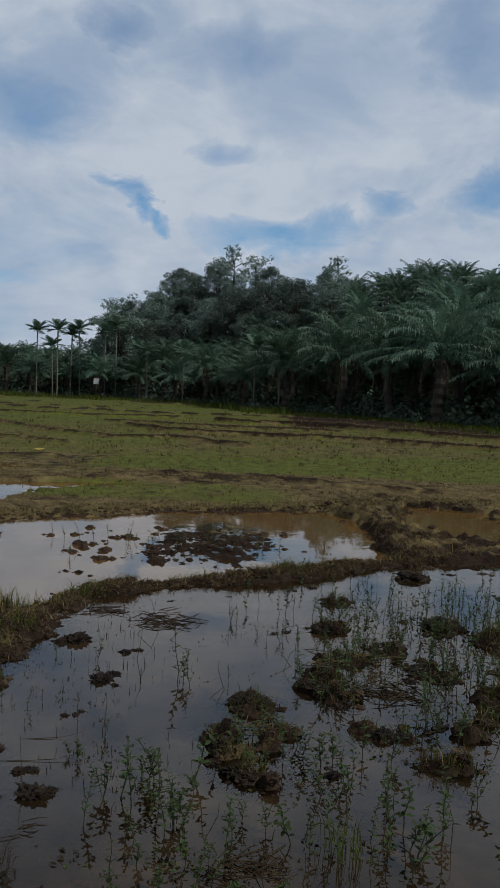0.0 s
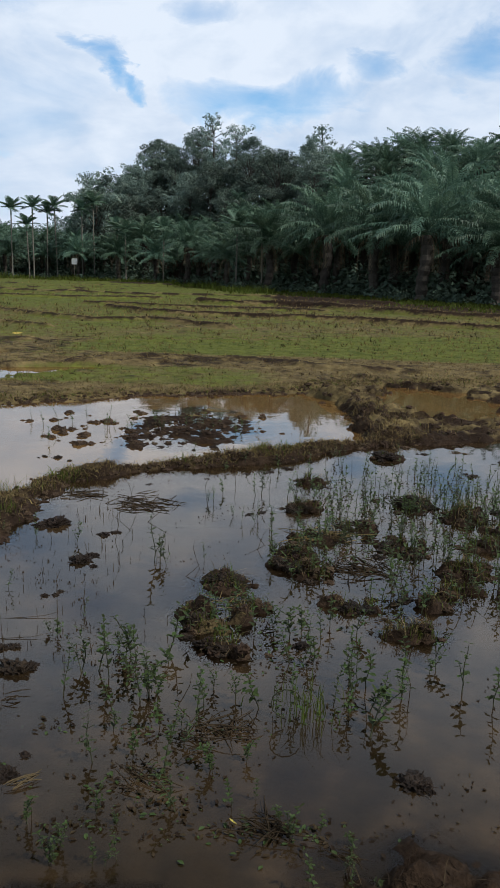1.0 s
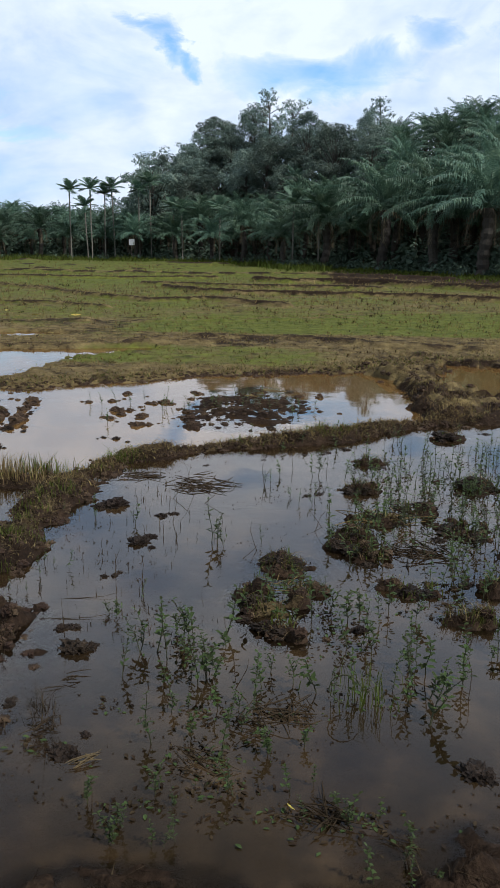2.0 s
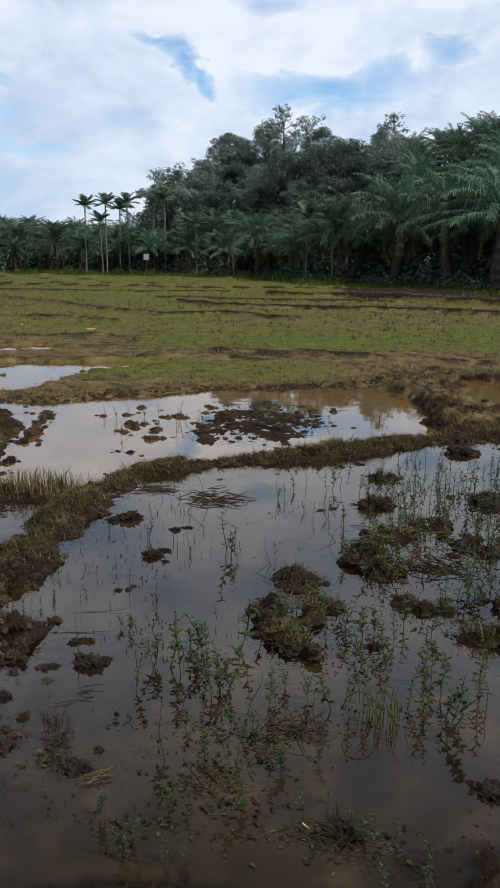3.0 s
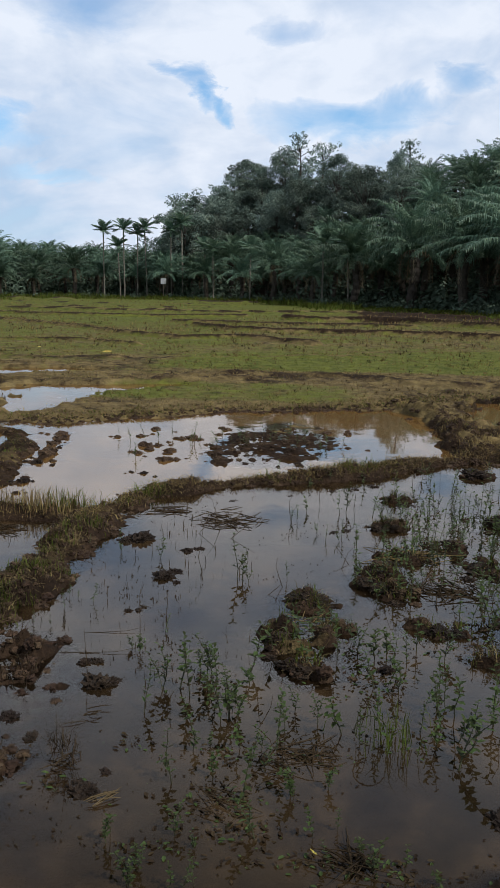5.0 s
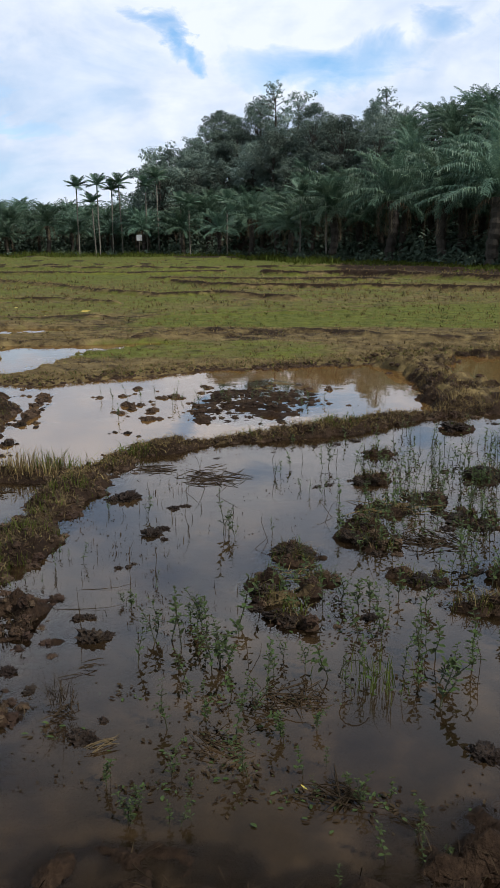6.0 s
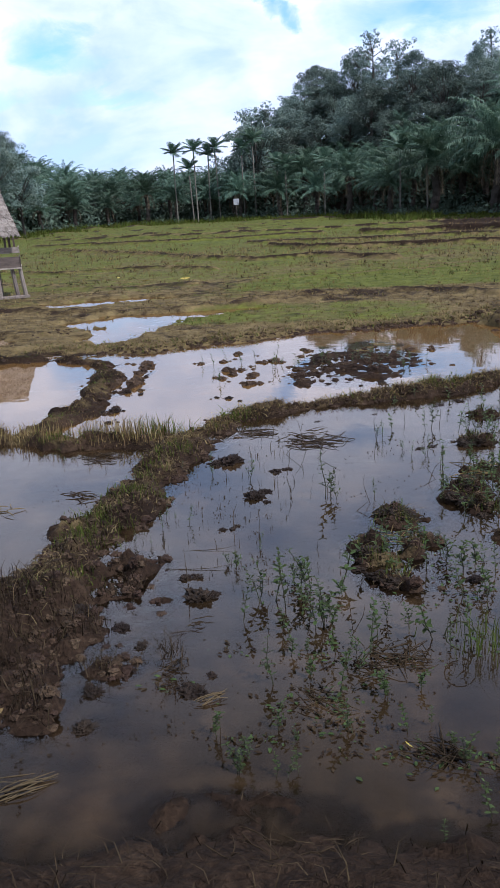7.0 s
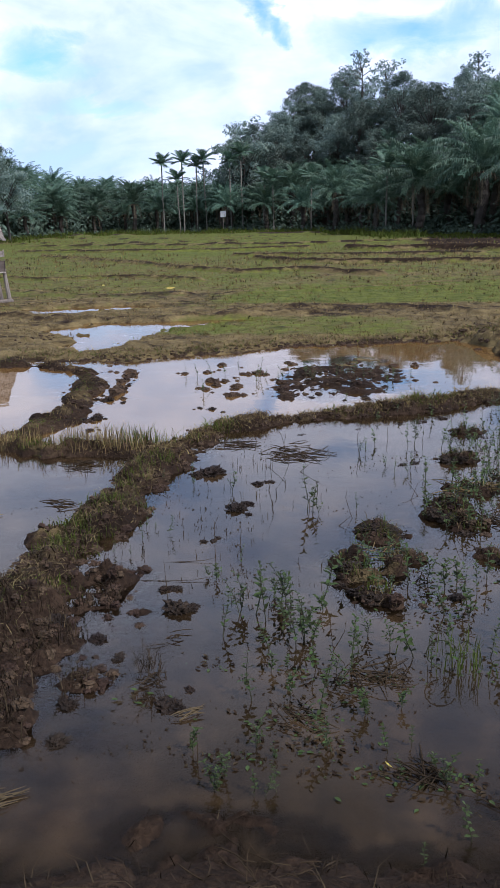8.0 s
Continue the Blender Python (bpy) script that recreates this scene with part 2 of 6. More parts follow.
M = {
    "ground": ground_mat(),
    "water": water_mat("pond_water", (0.0130, 0.0090, 0.0048), (0.066, 0.0430, 0.0215), 1.58, 24.0),
    "silt": water_mat("silty_water", (0.12, 0.068, 0.022), (0.20, 0.115, 0.038), 3.2, 45.0),
    "mud": mat("wet_mud", ((0.0065, 0.0041, 0.0027), (0.016, 0.0102, 0.0066), (0.038, 0.0250, 0.0158)), 9, 70, 0.6, 1.0, 0.03, 0.3, spec=0.2, coords="World"),
    "crumb": mat("crumbled_mud", ((0.015, 0.0096, 0.0060), (0.041, 0.0262, 0.0164), (0.086, 0.0570, 0.0355)), 9, 70, 0.75, 1.0, 0.02, 0.35, by="island", spec=0.15, coords="World"),
    "grass": mat("grass_blade", ((0.05, 0.07, 0.012), (0.10, 0.125, 0.022)), 4, 30, 0.7, 0, vary=0.45, by="island", through_light=0.4, spec=0.1),
    "straw": mat("dry_straw", ((0.10, 0.072, 0.032), (0.24, 0.175, 0.08)), 5, 40, 0.8, 0, vary=0.6, by="island", through_light=0.3, spec=0.1),
    "husk": mat("brown_straw", ((0.085, 0.064, 0.032), (0.205, 0.156, 0.08)), 5, 40, 0.8, 0, vary=0.6, by="island", through_light=0.2, spec=0.1),
    "old": mat("old_straw", ((0.040, 0.030, 0.016), (0.105, 0.078, 0.042)), 5, 40, 0.8, 0, vary=0.5, by="island", spec=0.1),
    "rot": mat("rotten_straw", ((0.014, 0.0098, 0.0058), (0.046, 0.032, 0.018)), 5, 40, 0.75, 0, vary=0.5, by="island", spec=0.1),
    "weed": mat("weed_leaf", ((0.023, 0.039, 0.012), (0.066, 0.097, 0.028)), 10, 60, 0.55, 0.2, 0.002, 0.5, through_light=0.3, spec=0.25),
    "stem": mat("weed_stem", ((0.020, 0.023, 0.011), (0.048, 0.052, 0.023)), 20, 90, 0.6, 0.2, 0.002, 0.3),
    # blue lift of distant haze and pale frond highlights are put into this colour
    "palm": mat("hazy_palm_leaflet", ((0.028, 0.060, 0.045), (0.080, 0.145, 0.098), (0.190, 0.262, 0.165)), 0.8, 7, 0.5, 0, vary=0.45, through_light=0.3, spec=0.22),
    "deadfrond": mat("dead_frond", ((0.05, 0.04, 0.028), (0.17, 0.135, 0.09)), 1, 7, 0.85, 0, vary=0.4, through_light=0.2, spec=0.1),
    "palmdry": mat("palm_trunk", ((0.022, 0.019, 0.016), (0.062, 0.053, 0.042)), 2, 12, 0.9, 1.0, 0.06, 0.25),
    # leaf green is lightened and blued to stand in for haze over the hill
    "leaf": mat("hazy_tree_leaf", ((0.046, 0.080, 0.074), (0.122, 0.176, 0.146), (0.215, 0.262, 0.198)), 0.35, 3, 0.55, 0, vary=0.4, through_light=0.3, spec=0.3),
    # shrub green carries the shade under the woods, with some haze blue
    "shrub": mat("shaded_shrub_leaf", ((0.034, 0.056, 0.044), (0.082, 0.116, 0.076)), 0.5, 5, 0.7, 0, vary=0.5, by="island", spec=0.1),
    "bark": mat("tree_bark", ((0.03, 0.027, 0.022), (0.10, 0.09, 0.075)), 2, 14, 0.9, 0.8, 0.04, 0.25, stretch=(1, 1, 0.3)),
    "areca": mat("areca_trunk", ((0.09, 0.085, 0.07), (0.20, 0.19, 0.16)), 2, 16, 0.85, 0.5, 0.02, 0.15, stretch=(1, 1, 3)),
    "thatch": mat("palm_thatch", ((0.10, 0.085, 0.07), (0.22, 0.195, 0.165), (0.36, 0.33, 0.29)), 7, 45, 0.9, 1.0, 0.04, 0.2, stretch=(1, 1, 1)),
    "plank": mat("grey_plank", ((0.11, 0.09, 0.07), (0.26, 0.225, 0.185), (0.38, 0.34, 0.29)), 3, 30, 0.85, 0.6, 0.01, 0.3, stretch=(1.0, 6, 6)),
    "darkplank": mat("dark_plank", ((0.045, 0.035, 0.03), (0.11, 0.085, 0.07)), 3, 30, 0.85, 0.6, 0.01, 0.25, stretch=(1.0, 6, 6)),
    "post": mat("weathered_post", ((0.09, 0.075, 0.06), (0.24, 0.205, 0.17)), 3, 24, 0.9, 0.7, 0.015, 0.25, stretch=(6, 6, 1)),
    "white": mat("white_board", ((0.55, 0.56, 0.58), (0.78, 0.78, 0.78)), 2, 12, 0.6, 0.1, 0.01),
    "yellow": mat("yellow_leaf", ((0.40, 0.32, 0.05), (0.62, 0.52, 0.12)), 12, 60, 0.6, 0, vary=0.2),
}


# ---- mesh helpers ----
def mesh_from(name, verts, faces, material, smooth=False):
    me = bpy.data.meshes.new(name)
    me.from_pydata([tuple(v) for v in verts], [], faces)
    me.materials.append(material)
    if smooth:
        me.polygons.foreach_set("use_smooth", [True] * len(me.polygons))
    me.update()
    return me


def part(name, data, parent, label=""):
    ob = new(name, data)
    ob.parent = parent
    return tagged(ob, label)


def tube(points, radii, sides=6, cap=True):
    """Verts and faces of a round bar along points."""
    verts, faces = [], []
    pts = [Vector(p) for p in points]
    for i, p in enumerate(pts):
        d = (pts[min(i + 1, len(pts) - 1)] - pts[max(i - 1, 0)]).normalized()
        u = d.orthogonal().normalized()
        w = d.cross(u)
        for k in range(sides):
            a = 2 * math.pi * k / sides
            verts.append(p + (u * math.cos(a) + w * math.sin(a)) * radii[i])
    for i in range(len(pts) - 1):
        for k in range(sides):
            k2 = (k + 1) % sides
            faces.append((i * sides + k, i * sides + k2, (i + 1) * sides + k2, (i + 1) * sides + k))
    if cap:
        faces.append(tuple(range(sides - 1, -1, -1)))
        faces.append(tuple((len(pts) - 1) * sides + k for k in range(sides)))
    return verts, faces


def join(*pieces):
    verts, faces = [], []
    for v, f in pieces:
        o = len(verts)
        verts.extend(v)
        faces.extend(tuple(i + o for i in face) for face in f)
    return verts, faces


def box(cx, cy, cz, sx, sy, sz, jitter=0.0):
    """A board with slightly uneven corners."""
    v = []
    for dz in (-1, 1):
        for dx, dy in ((-1, -1), (1, -1), (1, 1), (-1, 1)):
            v.append(Vector((cx + dx * sx / 2 + random.uniform(-jitter, jitter), cy + dy * sy / 2 + random.uniform(-jitter, jitter), cz + dz * sz / 2 + random.uniform(-jitter, jitter))))
    return v, [(3, 2, 1, 0), (4, 5, 6, 7), (0, 1, 5, 4), (1, 2, 6, 5), (2, 3, 7, 6), (3, 0, 4, 7)]


# ---- the lie of the land ----
def hash2(ix, iy, seed):
    n = (ix * 374761393 + iy * 668265263 + seed * 974634497) & 0xFFFFFFFF
    n = ((n ^ (n >> 13)) * 1274126177) & 0xFFFFFFFF
    return ((n ^ (n >> 16)) & 0xFFFF) / 65535.0


def vnoise(x, y, scale, seed=0):
    x, y = np.asarray(x, float) / scale, np.asarray(y, float) / scale
    ix, iy = np.floor(x).astype(np.int64), np.floor(y).astype(np.int64)
    fx, fy = x - ix, y - iy
    fx, fy = fx * fx * (3 - 2 * fx), fy * fy * (3 - 2 * fy)
    a, b = hash2(ix, iy, seed), hash2(ix + 1, iy, seed)
    c, d = hash2(ix, iy + 1, seed), hash2(ix + 1, iy + 1, seed)
    return (a * (1 - fx) + b * fx) * (1 - fy) + (c * (1 - fx) + d * fx) * fy - 0.5


def fbm(x, y, scale, seed=0, octaves=4):
    return sum(vnoise(x, y, scale / 2 ** i, seed + i) / 1.8 ** i for i in range(octaves))


def line_dist(x, y, pts):
    """Distance to a line of points, and which side (+: on the right of its course)."""
    best, side = np.full(np.shape(x), 1e9), np.zeros(np.shape(x))
    for (ax, ay), (bx, by) in zip(pts, pts[1:]):
        vx, vy = bx - ax, by - ay
        t = np.clip(((x - ax) * vx + (y - ay) * vy) / (vx * vx + vy * vy), 0, 1)
        d = np.hypot(x - ax - t * vx, y - ay - t * vy)
        s = np.sign((x - ax) * vy - (y - ay) * vx)
        side = np.where(d < best, s, side)
        best = np.minimum(best, d)
    return best, side


BUND_MAIN = ((-2.0, 1.6), (-2.02, 2.6), (-1.98, 3.5), (-1.9, 4.3), (-1.84, 5.2), (-1.86, 6.2), (-1.78, 6.95), (-1.45, 7.45), (-0.75, 7.9), (0.1, 8.3), (0.7, 8.65), (1.4, 9.2), (2.3, 9.55), (3.6, 10.0), (5.2, 10.5), (8.0, 11.2))
BUND_LEFT = ((-1.85, 6.6), (-2.4, 6.5), (-3.1, 6.5), (-4.1, 6.75), (-6.0, 7.1), (-10.0, 7.6))
BUND_CURVE = ((-3.6, 6.75), (-3.35, 7.3), (-3.4, 8.2), (-3.6, 9.3), (-3.95, 10.2), (-4.6, 10.7), (-5.6, 10.75), (-9.0, 10.3))
BUND_BACK = ((2.05, 9.6), (2.02, 10.6), (2.0, 11.7), (1.85, 13.0), (1.45, 14.0))
EDGE_X = (-14.0, -9.0, -5.6, -4.4, -3.7, -2.6, -1.3, 0.1, 1.5, 2.2, 5.5, 9.0)
EDGE_Y = (11.0, 10.8, 11.2, 11.3, 11.3, 12.0, 12.8, 13.1, 13.7, 14.4, 15.2, 15.0)
RIDGES = (  # low banks across the far fields: course, half width, height
    (((-6.2, 41.0), (-4.0, 38.0), (-2.0, 36.5), (1.5, 36.5), (4.6, 36.0), (8.2, 33.5), (14.0, 31.0)), 0.34, 0.24),
    (((-2.0, 52.0), (0.0, 50.5), (2.8, 51.0), (5.2, 49.0), (10.5, 43.0), (18.0, 38.0)), 0.5, 0.36),
    (((-20.0, 46.0), (-16.7, 42.8), (-11.4, 37.7), (-8.0, 33.0), (-5.2, 30.4), (-3.1, 31.6), (0.0, 28.6)), 0.3, 0.19),
    (((-30.0, 66.0), (-12.0, 62.0), (2.0, 66.0), (12.0, 60.0)), 0.8, 0.30),
    (((-50.0, 95.0), (-20.0, 84.0), (-4.0, 86.0)), 1.0, 0.35),
    (((-48.0, 80.0), (-24.0, 70.0), (-10.0, 74.0)), 0.8, 0.30),
    (((-60.0, 118.0), (-30.0, 105.0), (-8.0, 104.0)), 1.2, 0.45),
    (((-18.0, 30.0), (-12.0, 27.5), (-8.5, 28.5), (-6.0, 26.5)), 0.25, 0.13),
    (((-8.0, 45.5), (-3.0, 44.0), (1.0, 45.0), (5.0, 43.0)), 0.5, 0.2),
    (((-26.0, 56.0), (-14.0, 52.0), (-5.0, 55.0)), 0.6, 0.22),
    (((-3.2, 17.3), (-0.5, 18.4), (0.8, 18.2), (2.2, 16.9), (4.0, 16.5), (8.0, 17.5)), 0.35, 0.085),
    (((-10.0, 17.2), (-7.0, 15.9), (-4.4, 16.3), (-1.5, 17.2)), 0.3, 0.09),
    (((-14.0, 25.0), (-8.0, 21.0), (-3.0, 22.0), (2.0, 24.0)), 0.35, 0.06),
)
POOLS = ((-4.75, 13.2, 0.6, 1.3), (-5.3, 14.6, 1.2, 0.95), (-4.6, 15.4, 1.3, 0.6), (-3.4, 16.0, 1.1, 0.36), (-7.4, 17.8, 1.2, 0.75), (-6.2, 18.5, 1.2, 0.6), (3.35, 12.9, 0.95, 1.6), (3.5, 12.8, 1.1, 1.5), (-7.6, 12.4, 1.3, 0.8))
LUMPS = (  # mud that stands out of the near pond: x, y, half sizes, height
    (0.04, 4.80, 0.17, 0.15, 0.035), (-0.13, 4.2, 0.14, 0.28, 0.024), (0.04, 3.97, 0.20, 0.16, 0.022), (0.16, 4.36, 0.12, 0.20, 0.021),
    (0.50, 5.35, 0.17, 0.36, 0.055), (0.62, 5.0, 0.13, 0.14, 0.04), (0.72, 5.8, 0.2, 0.12, 0.035), (1.0, 6.05, 0.2, 0.15, 0.04), (1.37, 5.6, 0.22, 0.22, 0.05), (1.66, 6.75, 0.24, 0.24, 0.05),
    (2.0, 6.4, 0.2, 0.2, 0.04), (0.74, 4.48, 0.14, 0.11, 0.04), (1.06, 4.53, 0.26, 0.10, 0.03), (1.5, 4.7, 0.25, 0.10, 0.03), (1.9, 5.7, 0.22, 0.17, 0.05), (2.25, 6.0, 0.2, 0.16, 0.04), (1.7, 5.1, 0.2, 0.12, 0.03),
    (2.1, 4.7, 0.3, 0.14, 0.04), (0.62, 6.54, 0.17, 0.07, 0.03), (0.83, 7.48, 0.16, 0.07, 0.03), (1.77, 8.62, 0.2, 0.12, 0.06), (1.1, 4.1, 0.16, 0.08, 0.03), (-0.45, 10.2, 0.55, 1.0, 0.019), (-0.8, 10.6, 0.28, 0.4, 0.019), (-1.05, 9.3, 0.16, 0.35, 0.019),
    (-1.52, 3.75, 0.26, 0.30, 0.05), (-1.62, 3.2, 0.22, 0.2, 0.05), (-1.75, 2.75, 0.2, 0.2, 0.04), (-1.5, 2.62, 0.12, 0.14, 0.035), (-5.9, 13.1, 0.35, 0.4, 0.2), (-1.42, 3.6, 0.22, 0.14, 0.04), (-1.45, 3.95, 0.16, 0.16, 0.03), (-1.3, 2.95, 0.12, 0.08, 0.03),
    (0.78, 2.2, 0.34, 0.2, 0.055), (-0.45, 2.02, 0.32, 0.14, 0.03), (0.2, 1.95, 0.3, 0.14, 0.03),
    (-3.15, 9.2, 0.05, 0.5, 0.012), (-3.3, 10.1, 0.05, 0.3, 0.012), (-2.95, 7.7, 0.06, 0.12, 0.015))

AZ = (-180, -70, -40, -28, -24, -20, -14, -8, -4, 0, 6, 11, 18, 26, 40, 70, 180)
EDGE = (85, 80, 85, 95, 110, 138, 143, 130, 120, 96, 88, 76, 68, 62, 60, 70, 85)
SKY_AZ = (-180, -70, -40, -28, -25, -23.5, -20.8, -15.5, -11, -9.4, -8.3, -6.3, -3.3, 0, 4, 8.6, 13.8, 17.6, 26, 40, 70, 180)
SKY_EL = (0, 0, 4.5, 4.6, 4.0, 3.0, 2.5, 2.4, 2.6, 2.9, 3.6, 5.3, 6.0, 6.3, 5.9, 8.1, 8.7, 8.8, 8, 6, 0, 0)


def forest_edge(az):
    return np.interp(az, AZ, EDGE)


def hill(x, y):
    az, d = np.degrees(np.arctan2(x, y)), np.hypot(x, y)
    edge = forest_edge(az)
    top = np.maximum(2 + (edge + 58) * np.tan(np.radians(np.interp(az, SKY_AZ, SKY_EL))) - 5.6, 0)
    s = np.clip((d - edge - 4) / 54, 0, 1)
    return top * s * s * (3 - 2 * s)


def land(x, y):
    """Height of the ground over the water of the ponds."""
    x, y = np.asarray(x, float), np.asarray(y, float)
    rag = fbm(x, y, 0.45, 3) * 0.22
    fine = fbm(x, y, 0.12, 9) * 0.035
    crumb = np.abs(vnoise(x, y, 0.06, 151)) * 0.05 + np.abs(vnoise(x, y, 0.035, 152)) * 0.03 - 0.016
    z = np.minimum(-0.085 + fbm(x, y, 0.9, 77) * 0.06 + fbm(x, y, 0.2, 78) * 0.02, -0.045)
    for pts, hw, top in ((BUND_MAIN, 0.24, 0.09), (BUND_LEFT, 0.20, 0.08), (BUND_CURVE, 0.18, 0.055), (BUND_BACK, 0.27, 0.14)):
        d, side = line_dist(x, y, pts)
        d = np.abs(d + rag * 1.15)
        if pts is BUND_MAIN:
            hw = 0.24 - 0.05 * np.clip((y - 6.6) / 1.2, 0, 1)
            top = 0.09 - 0.03 * np.clip((y - 6.6) / 1.2, 0, 1)
        crest = top * (1.0 + 1.0 * vnoise(x, y, 0.55, 13) + 0.6 * vnoise(x, y, 0.2, 14))
        z = np.maximum(z, crest * (1 - (d / hw) ** 2.0) + fine * 1.9 + crumb)
    # fields beyond the far shore
    s = y - np.interp(x, EDGE_X, EDGE_Y) + rag * 1.6
    f = np.clip(s * 0.16, -0.1, 0.055) + fine * 0.8 + fbm(x, y, 1.6, 21) * 0.03
    # mud between the back bund and the silt pool, and on the right shore
    r = np.clip((x - 1.9) * 0.3, -0.1, 0.05) + fine * 2.6 + rag * 0.2
    r = np.where((y > np.interp(x, [p[0] for p in BUND_MAIN[10:]], [p[1] for p in BUND_MAIN[10:]])) & (y < 16), r, -0.1)
    f = np.maximum(f, r)
    for px, py, rx, ry in POOLS:
        q = ((x - px) / rx) ** 2 + ((y - py) / ry) ** 2 + rag * 3.6 + fine * 14
        f = np.where(f > -0.1, f - 0.16 * np.clip(1.35 - q, 0, 1), f)
    z = np.maximum(z, f)
    bumps = crumb + fbm(x, y, 0.13, 31, 3) * 0.13 + np.abs(vnoise(x, y, 0.055, 37)) * 0.06 - 0.012
    ragged = fbm(x, y, 0.26, 131, 3) * 1.8 + vnoise(x, y, 0.05, 135) * 0.7 + 0.1
    for lx, ly, rx, ry, top in LUMPS:
        q = ((x - lx) / rx) ** 2 + ((y - ly) / ry) ** 2 + ragged
        z = np.maximum(z, np.where(q < 2.5, top * 0.55 * (1.0 - q) + bumps * np.clip(1.7 - q, 0, 1) * (1 if top > 0.02 else 0.45), -0.1))
    # mud flat that slopes from the near bund under the water
    flat = np.minimum(0.05 - 0.105 * (x + 1.95), 0.045) - 0.10 * np.clip(y - 3.3, 0, 3) - 0.10 * np.clip(2.5 - y, 0, 2) + rag * 0.16 + fine * 1.3
    z = np.maximum(z, np.where((x > -2.2) & (x < -0.6) & (y < 4.8), flat, -0.1))
    # bank on which the walker stands
    b = 2.02 - y + rag * 0.5 + 0.12 * np.clip(x, -1, 1.5)
    z = np.maximum(z, np.where(b > -0.3, np.clip(b * 0.55, -0.1, 0.38) + fine * 1.6, -0.1))
    for pts, hw, top in RIDGES:
        d, side = line_dist(x, y, pts)
        w = fbm(x, y, hw * 2.2, 41)
        z = np.maximum(z, np.where(d < 2 * hw, 0.04 + top * (1 - (d / hw) ** 2) + w * top * (0.3 if top > 0.12 else 1.5), -0.1))
    z = z + np.where(y > 24, fbm(x, y, 4.0, 51) * 0.08 * np.clip((y - 24) / 20, 0, 1), 0)
    z = np.where(np.hypot(x, y) > 40, np.maximum(z, -0.02), z)
    return z + hill(x, y)


def cover(x, y):
    """How much young grass and how much straw lies on the ground."""
    x, y = np.asarray(x, float), np.asarray(y, float)
    n = fbm(x, y, 1.8, 61) * 0.5
    near = np.clip(1.2 - ((x + 1.6) / 3.0) ** 4 - ((y - 15.0) / 1.7) ** 4, 0, 1) * 0.56
    strip = np.clip((y - 18.6) / 0.7, 0, 1) * np.clip((24.5 + 0.35 * (x + 3) - y) / 1.2, 0, 1) * np.clip((x + 5.0) / 2.0, 0, 1) * 0.85
    mid = np.clip((y - 14) / 10, 0, 1) * 0.50 + np.clip((y - 40) / 10, 0, 1) * 0.14 + np.clip((y - 58) / 14, 0, 1) * 0.4
    g = np.maximum(np.maximum(near, strip), mid) + n * 0.5
    bare = np.clip((x - 2.0 + n * 5) / 3.0, 0, 1) * np.clip((y - 47 + n * 6) / 4, 0, 1) * np.clip((86 - y) / 6, 0, 1)
    wood = np.clip((np.hypot(x, y) - forest_edge(np.degrees(np.arctan2(x, y))) - 3) / 4, 0, 1)
    right = (x > 1.9) & (y > np.interp(x, [p[0] for p in BUND_MAIN[10:]], [p[1] for p in BUND_MAIN[10:]]) + 0.35)
    s = np.where((y > 11) | right, 0.70, 0.10) + fbm(x, y, 1.1, 71) * 0.5 + fbm(x, y, 0.3, 73) * 0.35
    s = s - 0.06 * np.clip((21 - y) / 3, 0, 1) * (y > 11) - 0.4 * (y < 2.6)
    g = g + 0.10 * np.clip((-2.5 - x) / 2, 0, 1) * (y > 12.5)
    s = s - 0.22 * np.clip((x - 1.1) / 0.8, 0, 1) * np.clip((y - 9) / 0.5, 0, 1) * np.clip((16.0 - y + 3 * n) / 2.5, 0, 1)
    for pts in (BUND_MAIN, BUND_LEFT, BUND_CURVE, BUND_BACK):
        d, side = line_dist(x, y, pts)
        crown = np.clip(1.0 - d / 0.34, 0, 1)
        bare_crown = np.where(y < 7.2, 0.35, 0.85) if pts is BUND_MAIN else 0.5 if pts is BUND_BACK else 1.0
        s, g = s + 0.30 * crown * bare_crown, g + 0.08 * crown * bare_crown
    for pts, hw, top in RIDGES:
        d, side = line_dist(x, y, pts)
        # near side of each bank goes darker, far side paler
        front = np.clip(1.35 - 1.5 * d / hw, 0, 1) * np.where(side > 0, min(1.0, 0.12 + top * 3.4), 0.0) * np.clip(1.15 + 1.3 * vnoise(x, y, 1.3, 141), 0, 1)
        crest = np.clip(1.8 - 1.2 * d / hw, 0, 1) * (side <= 0)
        g, s = g * (1 - front) * (1 - 0.6 * crest), s * (1 - front) + 0.35 * crest
    return g * (1 - bare) * (1 - wood), s * (1 - 0.9 * bare) * (1 - wood)


def grow(start, end, step, rate):
    out, v = [], start
    while v < end:
        out.append(v)
        v += step
        step *= rate
    return out


